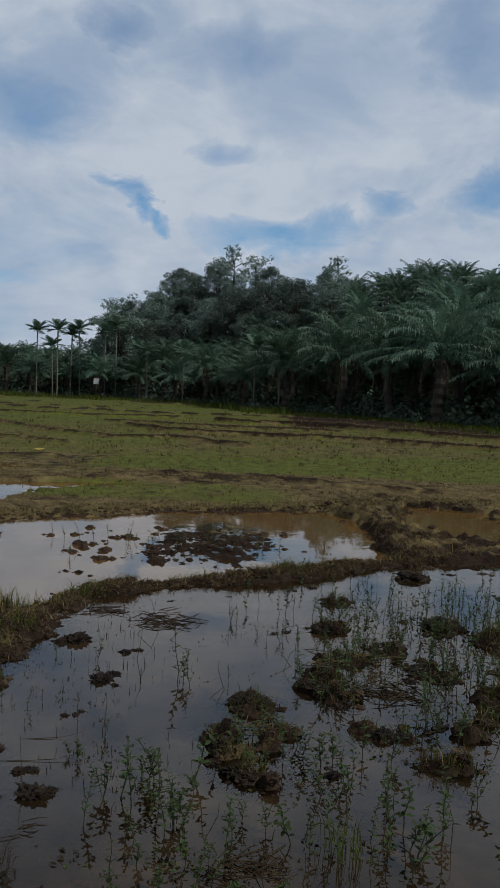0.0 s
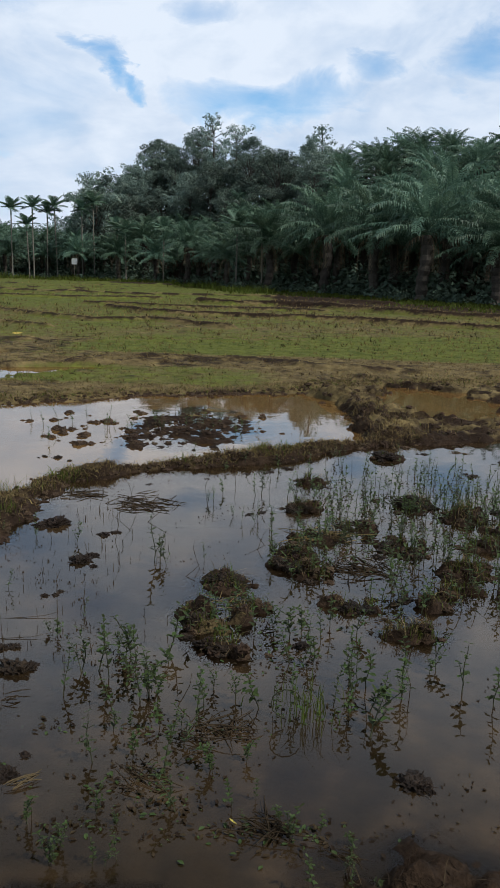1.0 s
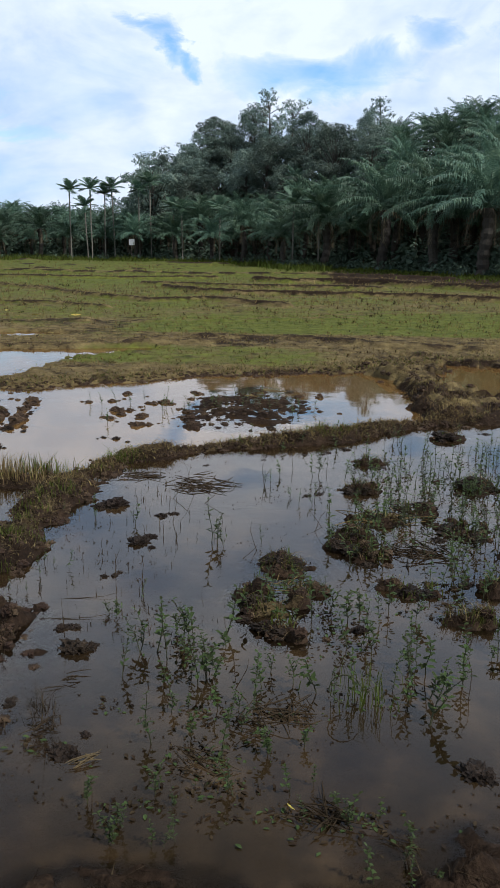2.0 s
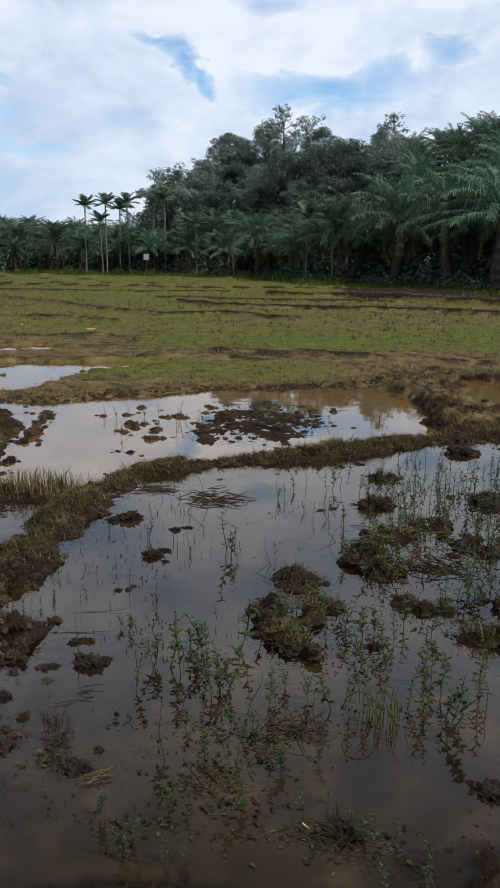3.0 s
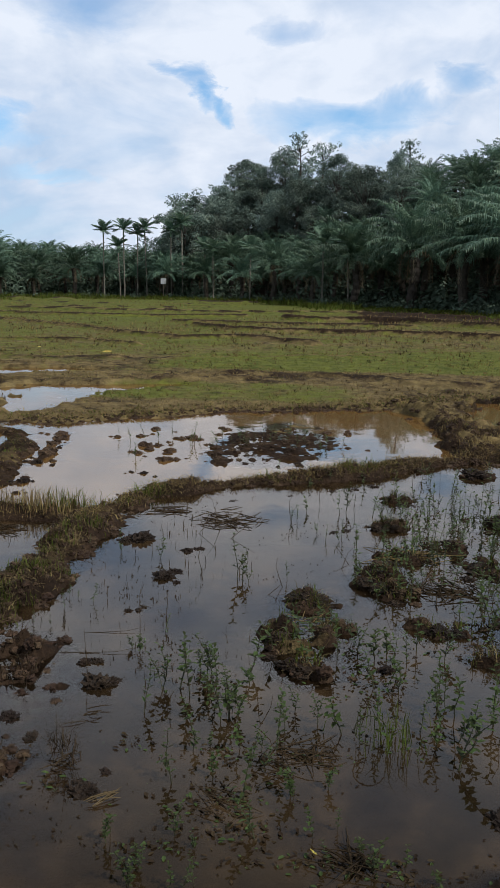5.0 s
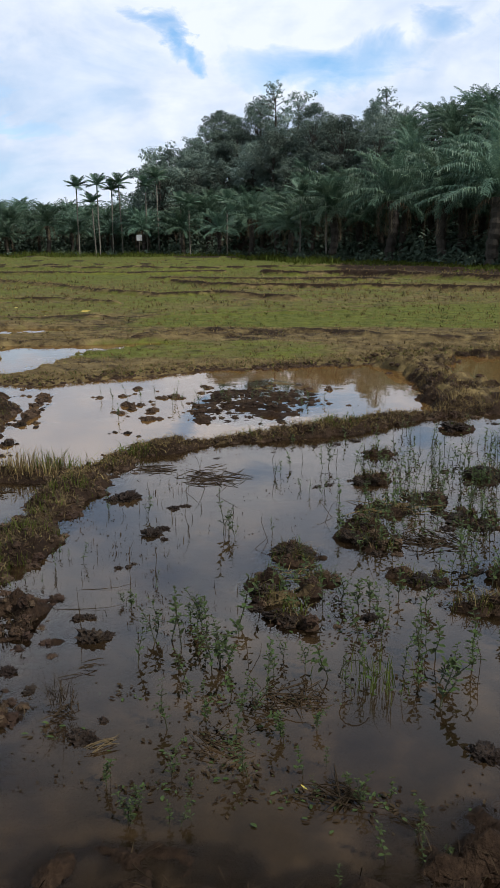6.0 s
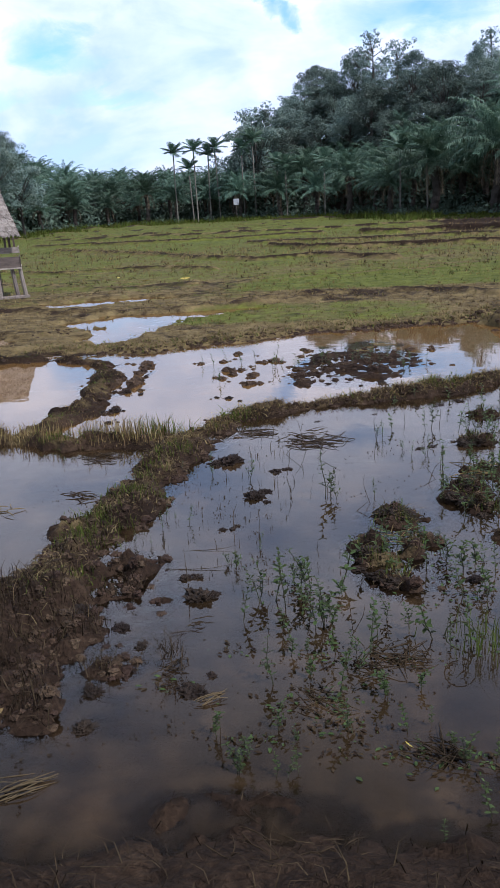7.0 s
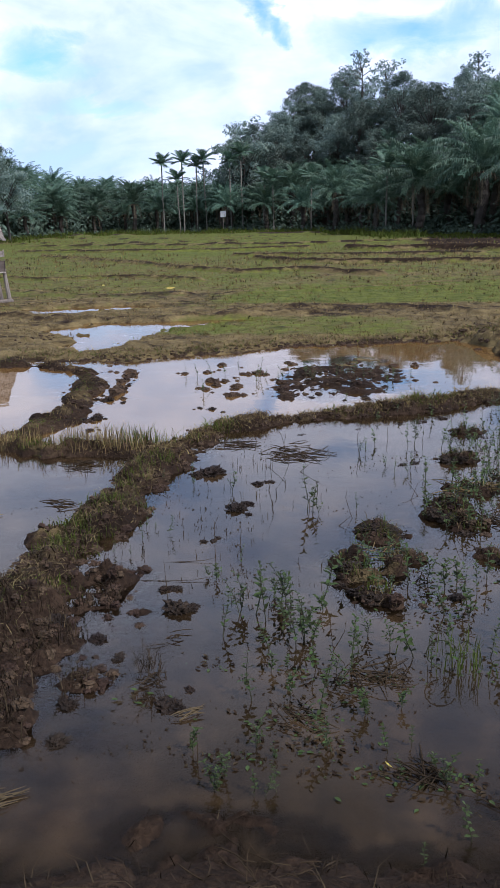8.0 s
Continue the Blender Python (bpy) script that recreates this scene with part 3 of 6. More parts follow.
def build_ground():
    xs = np.array([-v for v in grow(3.6, 40, 0.045, 1.018) + grow(40.5, 900, 0.8, 1.12)][::-1] + list(np.arange(-3.56, 2.9, 0.03)) + grow(2.9, 30, 0.045, 1.02) + grow(30.5, 900, 0.7, 1.12))
    ys = np.array([-v for v in grow(0.0, 900, 0.2, 1.18)][::-1][:-1] + list(np.arange(0.0, 1.4, 0.2)) + list(np.arange(1.4, 6.0, 0.024)) + list(np.arange(6.0, 12.0, 0.035)) + grow(12.0, 60.0, 0.045, 1.004) + grow(60.1, 900, 0.45, 1.06))
    X, Y = np.meshgrid(xs, ys)
    Z = land(X, Y)
    nx, ny = len(xs), len(ys)
    me = bpy.data.meshes.new("ground")
    co = np.stack([X, Y, Z], -1).reshape(-1, 3)
    idx = np.arange(nx * ny).reshape(ny, nx)
    quads = np.stack([idx[:-1, :-1], idx[:-1, 1:], idx[1:, 1:], idx[1:, :-1]], -1).reshape(-1, 4)
    me.vertices.add(len(co))
    me.vertices.foreach_set("co", co.ravel())
    me.loops.add(quads.size)
    me.loops.foreach_set("vertex_index", quads.ravel())
    me.polygons.add(len(quads))
    me.polygons.foreach_set("loop_start", np.arange(0, quads.size, 4))
    me.polygons.foreach_set("use_smooth", np.ones(len(quads), bool))
    g, s = cover(X, Y)
    for name, values in (("grass", g), ("straw", s)):
        me.attributes.new(name, "FLOAT", "POINT").data.foreach_set("value", values.ravel())
    me.materials.append(M["ground"])
    me.update()
    me.validate()
    tagged(new("ground", me), "muddy paddy ground with straw litter, bunds and young grass", "ground", kind="structure")


build_ground()


def inside(x, y, pts):
    """Which places lie within a closed outline."""
    hit = np.zeros(np.shape(x), bool)
    for (ax, ay), (bx, by) in zip(pts, pts[1:] + pts[:1]):
        if ay != by:
            hit ^= ((ay > y) != (by > y)) & (x < (bx - ax) * (y - ay) / (by - ay) + ax)
    return hit


def water_sheet(xs, ys, level, material, label, outline=None):
    X, Y = np.meshgrid(np.array(xs), np.array(ys))
    idx = np.arange(X.size).reshape(X.shape)
    quads = np.stack([idx[:-1, :-1], idx[:-1, 1:], idx[1:, 1:], idx[1:, :-1]], -1).reshape(-1, 4)
    if outline:
        quads = quads[inside(X.ravel(), Y.ravel(), outline)[quads].mean(1) >= 0.5]
    me = bpy.data.meshes.new("water")
    me.vertices.add(X.size)
    me.vertices.foreach_set("co", np.stack([X, Y, np.full(X.shape, level)], -1).ravel())
    me.loops.add(quads.size)
    me.loops.foreach_set("vertex_index", quads.ravel())
    me.polygons.add(len(quads))
    me.polygons.foreach_set("loop_start", np.arange(0, quads.size, 4))
    depth = np.clip(level - land(X, Y), 0, 0.12)
    me.attributes.new("depth", "FLOAT", "POINT").data.foreach_set("value", depth.ravel())
    me.materials.append(material)
    me.update()
    me.validate()
    tagged(new("water", me), label, "water", kind="structure")


shore = list(BUND_LEFT[::-1]) + list(BUND_MAIN[6:])
water_sheet(list(np.arange(-11, -4, 0.12)) + list(np.arange(-4, 3.6, 0.035)) + list(np.arange(3.6, 9, 0.12)), list(np.arange(1.0, 7, 0.035)) + list(np.arange(7, 11.6, 0.05)), 0.0, M["water"],
            "still muddy brown water in a flooded paddy", shore + [(9, 1.0), (-11, 1.0)])
water_sheet(list(np.arange(-16, -6, 0.1)) + list(np.arange(-6, 4, 0.06)) + list(np.arange(4, 10, 0.1)), np.arange(6.0, 22.0, 0.06), -0.004, M["silt"], "shallow silty orange water mirroring the sky")


# ---- woods ----
def oil_palm(seed, fronds=36, length=5.6):
    rng = random.Random(seed)
    thing = new("oil_palm")
    trunk_h = rng.uniform(4.6, 5.8)
    ring, rad = [], []
    for i in range(15):
        ring.append((0.12 * math.sin(i * 0.5 + seed), 0.12 * math.cos(i * 0.4), trunk_h * i / 14 - 0.2))
        rad.append((0.52 if i < 2 else 0.36) + (0.09 if i % 2 else 0.0))
    part("trunk", mesh_from("trunk", *tube(ring, rad, 9), M["palmdry"]), thing)
    verts, faces = [], []
    for k in range(fronds):
        up = k / fronds
        az = k * 2.39996 + rng.uniform(-0.2, 0.2)
        tilt = radians(86 - 96 * up ** 1.15 + rng.uniform(-8, 8))        # young fronds stand, old ones hang
        ln = length * rng.uniform(0.85, 1.1) * (0.8 + 0.25 * math.sin(up * 3))
        droop = rng.uniform(0.9, 1.7) * (1.0 if tilt > 0.2 else 0.6)
        p = Vector((0, 0, trunk_h + 0.15))
        horiz = Vector((math.cos(az), math.sin(az), 0))
        sidev = Vector((-math.sin(az), math.cos(az), 0))
        n = 15
        pts, dirs = [], []
        ang = tilt
        for i in range(n + 1):
            d = horiz * math.cos(ang) + Vector((0, 0, 1)) * math.sin(ang)
            pts.append(p.copy()), dirs.append(d)
            p = p + d * (ln / n)
            ang -= droop / n * (0.4 + 1.3 * i / n)
        v, f = tube(pts[::3], [0.05, 0.045, 0.035, 0.025, 0.015, 0.01][:len(pts[::3])], 3, cap=False)
        o = len(verts)
        verts.extend(v), faces.extend(tuple(a + o for a in q) for q in f)
        for i in range(2, n):
            for h in (0.0, 0.5):
                q = pts[i].lerp(pts[i + 1], h)
                d = dirs[i]
                s = (i + h - 1.5) / (n - 1.5)
                ll = 1.15 * math.sin(min(1.0, s * 1.4 + 0.18) * math.pi * 0.62 + 0.25) * rng.uniform(0.6, 1.2) * (1.15 - 0.55 * s)
                for sg in (-1, 1):
                    up_v = sidev.cross(d) * -1
                    out = (sidev * sg * 0.85 + d * 0.55 + up_v * rng.uniform(-0.1, 0.35)).normalized()
                    a = q + out * ll * 0.5 + Vector((0, 0, -0.06 * ll))
                    b = q + out * ll * 0.72 + Vector((0, 0, -(0.35 + rng.uniform(0, 0.4)) * ll))
                    w = d * 0.06
                    o = len(verts)
                    verts.extend((q - w * 0.6, q + w * 0.6, a + w, a - w, b))
                    faces.append((o, o + 1, o + 2, o + 3))
                    faces.append((o + 3, o + 2, o + 4))
    part("crown", mesh_from("crown", verts, faces, M["palm"]), thing, "arching feathery green fronds")
    # old dry fronds that hang down round the trunk
    for k in range(6):
        az = k * 1.05 + rng.uniform(-0.3, 0.3)
        horiz, sidev = Vector((math.cos(az), math.sin(az), 0)), Vector((-math.sin(az), math.cos(az), 0))
        p, ang, verts, faces = Vector((0, 0, trunk_h - 0.2)), 0.1, [], []
        for i in range(12):
            d = horiz * math.cos(ang) + Vector((0, 0, 1)) * math.sin(ang)
            q = p + d * 0.3
            o = len(verts)
            verts.extend((p - sidev * 0.03, p + sidev * 0.03, q + sidev * 0.03, q - sidev * 0.03))
            faces.append((o, o + 1, o + 2, o + 3))
            for sg in (-1, 1):
                tip = p + (sidev * sg * 0.5 + d * 0.4) * rng.uniform(0.5, 0.9) + Vector((0, 0, -0.5))
                o = len(verts)
                verts.extend((p - d * 0.05, p + d * 0.05, tip))
                faces.append((o, o + 1, o + 2))
            p, ang = q, max(-1.5, ang - 0.24)
        part("dead_frond", mesh_from("dead_frond", verts, faces, M["deadfrond"]), thing, "dry brown frond hanging by the trunk")
    return tagged(thing, "oil palm with arching dark green fronds at the plantation", "palm tree", "oil palms of the plantation")


def leaf_cloud(rng, centre, radius, count, size, verts, faces, flat=0.75):
    for _ in range(count):
        d = Vector((rng.gauss(0, 1), rng.gauss(0, 1), rng.gauss(0, 1))).normalized()
        r = radius * rng.uniform(0.35, 1.0) ** 0.6
        p = centre + Vector((d.x * r, d.y * r, d.z * r * flat))
        n = (d + Vector((rng.uniform(-0.7, 0.7), rng.uniform(-0.7, 0.7), rng.uniform(0.0, 0.9)))).normalized()
        u = n.orthogonal().normalized()
        u.rotate(Matrix.Rotation(rng.uniform(0, 6.28), 3, n))
        w = n.cross(u)
        s = size * rng.uniform(0.6, 1.3)
        o = len(verts)
        verts.extend((p - u * s, p + w * s * 0.45, p + u * s, p - w * s * 0.45))
        faces.append((o, o + 1, o + 2, o + 3))


def broad_tree(seed, height, spread, clumps, leaves, leaf=0.24, airy=False):
    rng = random.Random(seed)
    thing = new("forest_tree")
    tr_h = height * (0.55 if airy else 0.42)
    pieces = [tube([(0, 0, -0.3), (0.1, 0.05, tr_h * 0.5), (0.05, 0.2, tr_h), (0.1, 0.15, height * 0.85)], [height * 0.02, height * 0.016, height * 0.012, 0.04], 7)]
    verts, faces = [], []
    for k in range(clumps):
        az = k * 2.39996 + rng.uniform(-0.3, 0.3)
        lift = rng.uniform(0, 1)
        rr = spread * (0.25 + 0.75 * math.sin(math.pi * (0.15 + 0.8 * lift))) * rng.uniform(0.45, 1.0)
        if airy:
            rr *= 0.8
        c = Vector((math.cos(az) * rr, math.sin(az) * rr, tr_h * 0.9 + (height - tr_h * 0.95) * lift))
        start = Vector((0.08, 0.1, min(c.z - 0.35 * rr, height * 0.8) if airy else tr_h * rng.uniform(0.6, 1.0) + (c.z - tr_h) * 0.35))
        midp = start.lerp(c, 0.55) + Vector((0, 0, 0.06 * height * rng.uniform(-0.5, 1)))
        pieces.append(tube([start, midp, c], [height * (0.0045 if airy else 0.007), height * 0.0035, 0.02], 4, cap=False))
        rad = spread * rng.uniform(0.22, 0.4) * (0.85 if airy else 1.0)
        leaf_cloud(rng, c, rad, leaves, leaf, verts, faces, 0.6)
        for _ in range(2):
            c2 = c + Vector((rng.uniform(-1, 1), rng.uniform(-1, 1), rng.uniform(-0.4, 0.6))) * rad * 1.1
            leaf_cloud(rng, c2, rad * 0.5, leaves // 3, leaf, verts, faces, 0.6)
    part("trunk", mesh_from("trunk", *join(*pieces), M["bark"]), thing)
    part("crown", mesh_from("crown", verts, faces, M["leaf"]), thing, "uneven dark green crown with gaps")
    return thing


def areca_palm(seed, height):
    rng = random.Random(seed)
    thing = new("areca_palm")
    lean = rng.uniform(-0.35, 0.35)
    pts = [(lean * (i / 8) ** 1.6, 0.1 * math.sin(i), height * i / 8 - (0.2 if i == 0 else 0)) for i in range(9)]
    part("trunk", mesh_from("trunk", *tube(pts, [0.13] + [0.10] * 8, 7), M["areca"]), thing, "slender pale ringed trunk")
    top = Vector(pts[-1])
    part("crownshaft", mesh_from("crownshaft", *tube([top, top + Vector((0, 0, 0.7)), top + Vector((0, 0, 1.1))], [0.13, 0.11, 0.05], 7), M["palm"]), thing)
    for k in range(12):
        az, tilt = k * 2.39996 + rng.uniform(-0.2, 0.2), radians(86 - 7 * k + rng.uniform(-8, 8))
        horiz, sidev = Vector((math.cos(az), math.sin(az), 0)), Vector((-math.sin(az), math.cos(az), 0))
        p, verts, faces, ang = top + Vector((0, 0, 1.0)), [], [], tilt
        for i in range(9):
            d = horiz * math.cos(ang) + Vector((0, 0, 1)) * math.sin(ang)
            q = p + d * 0.26
            w = Vector((0, 0, 0.025))
            o = len(verts)
            verts.extend((p - w, p + w, q + w, q - w))
            faces.append((o, o + 1, o + 2, o + 3))
            ll = 1.15 * math.sin(0.5 + i * 0.28)
            for h in (0.0, 0.5):
                for sg in (-1, 1):
                    b = p + d * 0.22 * h
                    tip = b + (sidev * sg * 0.75 + d * 0.7).normalized() * ll + Vector((0, 0, -0.22 * ll))
                    o = len(verts)
                    verts.extend((b - d * 0.07, b + d * 0.07, b.lerp(tip, 0.6) + d * 0.06, tip))
                    faces.extend(((o, o + 1, o + 2), (o, o + 2, o + 3)))
            p, ang = q, ang - 0.10
        part("frond", mesh_from("frond", verts, faces, M["palm"]), thing)
    return tagged(thing, "tall slender areca palm with a pale trunk", "palm tree", "areca palms along the field")


def place(x, y):
    return float(land(np.array([x]), np.array([y]))[0])


def plant_woods():
    rng = random.Random(5)
    palms = [oil_palm(s) for s in (1, 2, 3)]
    broads = [broad_tree(11, 12, 4.2, 30, 190, 0.16), broad_tree(12, 14, 4.6, 32, 190, 0.16), broad_tree(13, 11, 4.8, 30, 190, 0.16)]
    airy = [broad_tree(21, 13, 3.8, 26, 34, 0.19, True), broad_tree(22, 14, 4.2, 28, 34, 0.19, True)]
    for b in broads:
        tagged(b, "broad-crowned forest tree on the hillside", "tree", "forest trees of the hill")
    for b in airy:
        tagged(b, "tall thin-crowned forest tree above the canopy", "tree", "forest trees of the hill")
    used = set()

    def put(pool, x, y, scale, sink=0.0):
        src = pool[rng.randrange(len(pool))]
        m = Matrix.Translation((x, y, place(x, y) - sink)) @ Matrix.Rotation(rng.uniform(0, 6.28), 4, "Z") @ Matrix.Diagonal((scale, scale, scale * rng.uniform(0.92, 1.08), 1))
        if src.name not in used:
            used.add(src.name)
            src.matrix_basis = m
            return src
        return copy_thing(src, m @ Matrix.Diagonal((1 / src.scale[0], 1 / src.scale[1], 1 / src.scale[2], 1)))

    row = 0
    while row < 11:
        az = -37.0 + rng.uniform(0, 3)
        while az < 30:
            back = 1.5 + row * 6.0 + rng.uniform(-2, 2)
            d = float(forest_edge(az)) + back
            x, y = d * math.sin(radians(az)), d * math.cos(radians(az))
            wild = -10.5 < az < 6.5 and row >= 5
            if wild and rng.random() < 0.82:
                put(broads, x, y, rng.uniform(0.7, 1.0))
            elif az < -23 and rng.random() < 0.3:
                put(broads, x, y, rng.uniform(0.65, 0.9))
            else:
                put(palms, x, y, rng.uniform(0.74, 1.04) * (0.9 if row > 3 else 1.0) * (0.88 if az < -8 else 1.25 if az > 6 and row < 2 else 1.08 if az > 2 and row < 3 else 1.0))
            az += math.degrees((5.6 if not wild else 5.6) / d) * rng.uniform(0.8, 1.2)
        row += 1
    # tall trees that break the skyline: azimuth, distance behind the edge, kind, size
    for az, back, pool, s in ((-2.4, 50, airy, 0.98), (-1.46, 50, airy[:1], 1.26), (0.18, 50, airy[1:], 1.1), (2.28, 50, airy, 0.82), (5.93, 50, airy[:1], 1.06), (-5.4, 46, airy, 0.9), (-6.7, 40, airy, 0.82), 
                              (-9.3, 12, broads[:1], 1.46), (-10.3, 9, airy[:1], 1.0), (-8.2, 16, broads[2:], 1.15), (-7.0, 36, broads, 1.15), (-6.0, 40, broads, 1.12), (-4.6, 46, broads, 1.05), (-2.6, 50, broads, 1.0), (1.0, 54, broads, 0.95),
                              (-25.4, -6, broads[:1], 0.76), (-27.4, -8, broads[1:2], 0.74), (-29.8, -6, broads[2:], 0.9)):
        d = float(forest_edge(az)) + back
        put(pool, d * math.sin(radians(az)), d * math.cos(radians(az)), s)
    for i, (az, h, d) in enumerate(((-15.0, 10.0, 139), (-13.6, 10.3, 138), (-12.7, 9.6, 140), (-12.05, 10.6, 139), (-10.35, 10.2, 137), (-9.55, 11.5, 137), (-8.1, 7.4, 133), (-7.4, 7.0, 130), (-4.8, 6.8, 122), (-13.9, 7.5, 138), (0.32, 6.4, 96), (2.14, 6.2, 94))):
        ob = areca_palm(40 + i, h)
        x, y = d * math.sin(radians(az)), d * math.cos(radians(az))
        ob.matrix_basis = Matrix.Translation((x, y, place(x, y)))


plant_woods()


def undergrowth():
    """Shrubs and tall grass along the foot of the woods, which nobody could count."""
    rng = random.Random(8)
    verts, faces = [], []
    az = -36.0
    while az < 30:
        d = float(forest_edge(az)) + rng.uniform(-2.5, 5)
        x, y = d * math.sin(radians(az)), d * math.cos(radians(az))
        r = rng.uniform(0.4, 1.1)
        leaf_cloud(rng, Vector((x, y, place(x, y) + r * 0.5)), r, int(70 * r), 0.22, verts, faces, 0.75)
        az += rng.uniform(0.12, 0.4)
    for _ in range(420):
        az = rng.uniform(-37, 31)
        d = float(forest_edge(az)) + rng.uniform(4, 26)
        x, y = d * math.sin(radians(az)), d * math.cos(radians(az))
        r = rng.uniform(1.2, 2.4)
        leaf_cloud(rng, Vector((x, y, place(x, y) + r * 0.6)), r, 80, 0.36, verts, faces, 0.9)
    for _ in range(240):
        az = rng.uniform(-27, -7)
        d = float(forest_edge(az)) + rng.uniform(8, 42)
        x, y = d * math.sin(radians(az)), d * math.cos(radians(az))
        r = rng.uniform(1.5, 2.8)
        leaf_cloud(rng, Vector((x, y, place(x, y) + r * 0.6)), r, 90, 0.4, verts, faces, 0.9)
    for _ in range(460):
        az = rng.uniform(-12, 31) if rng.random() < 0.7 else rng.uniform(7, 31)
        d = float(forest_edge(az)) + rng.uniform(22, 66)
        x, y = d * math.sin(radians(az)), d * math.cos(radians(az))
        r = rng.uniform(1.8, 3.4)
        leaf_cloud(rng, Vector((x, y, place(x, y) + r * 0.7)), r, 110, 0.34, verts, faces, 1.0)
    tagged(new("undergrowth", mesh_from("undergrowth", verts, faces, M["shrub"])), "dense shrubs at the foot of the woods, darkened for shade", "shrubs", kind="stuff")


undergrowth()


# ---- grass, straw and litter ----
def blades(x, y, h, w, lean, seed, material, name, label, flat=False, zoff=-0.01):
    """Many thin bent blades as one mesh: x, y, heights, widths, lean (0 upright)."""
    r = np.random.RandomState(seed)
    n = len(x)
    z = land(x, y) + zoff
    a, b = r.uniform(0, 2 * np.pi, n), r.uniform(0, 2 * np.pi, n)
    dx, dy = np.cos(a), np.sin(a)
    wx, wy = np.cos(b) * w / 2, np.sin(b) * w / 2
    l1, l2 = lean * 0.35, lean
    c1, c2 = np.sqrt(np.maximum(0, 1 - (lean * 0.97) ** 2)), np.sqrt(np.maximum(0, 1 - lean ** 2))
    base = np.stack([x, y, z], -1)
    mid = base + np.stack([dx * h * l1 * 0.55, dy * h * l1 * 0.55, h * 0.55 * c1], -1)
    tip = base + np.stack([dx * h * l2, dy * h * l2, h * np.maximum(c2, 0.02) * (0.9 if not flat else 0.3)], -1)
    side = np.stack([wx, wy, np.zeros(n)], -1)
    v = np.stack([base - side, base + side, mid - side * 0.8, mid + side * 0.8, tip], 1).reshape(-1, 3)
    i = np.arange(n) * 5
    me = bpy.data.meshes.new(name)
    quads, tris = np.stack([i, i + 1, i + 3, i + 2], -1), np.stack([i + 2, i + 3, i + 4], -1)
    me.vertices.add(len(v))
    me.vertices.foreach_set("co", v.ravel())
    loops = np.concatenate([quads.ravel(), tris.ravel()])
    me.loops.add(len(loops))
    me.loops.foreach_set("vertex_index", loops)
    me.polygons.add(2 * n)
    me.polygons.foreach_set("loop_start", np.concatenate([np.arange(n) * 4, 4 * n + np.arange(n) * 3]))
    me.materials.append(material)
    me.update()
    me.validate()
    return tagged(new(name, me), label, "grass", kind="stuff")


def along(pts, n, spread, seed):
    """Random places along a line of points."""
    r = np.random.RandomState(seed)
    p = np.array(pts, float)
    seg = np.hypot(*np.diff(p, axis=0).T)
    pick = r.choice(len(seg), n, p=seg / seg.sum())
    t = r.uniform(0, 1, n)
    q = p[pick] + (p[pick + 1] - p[pick]) * t[:, None]
    return q[:, 0] + r.normal(0, spread, n), q[:, 1] + r.normal(0, spread, n)


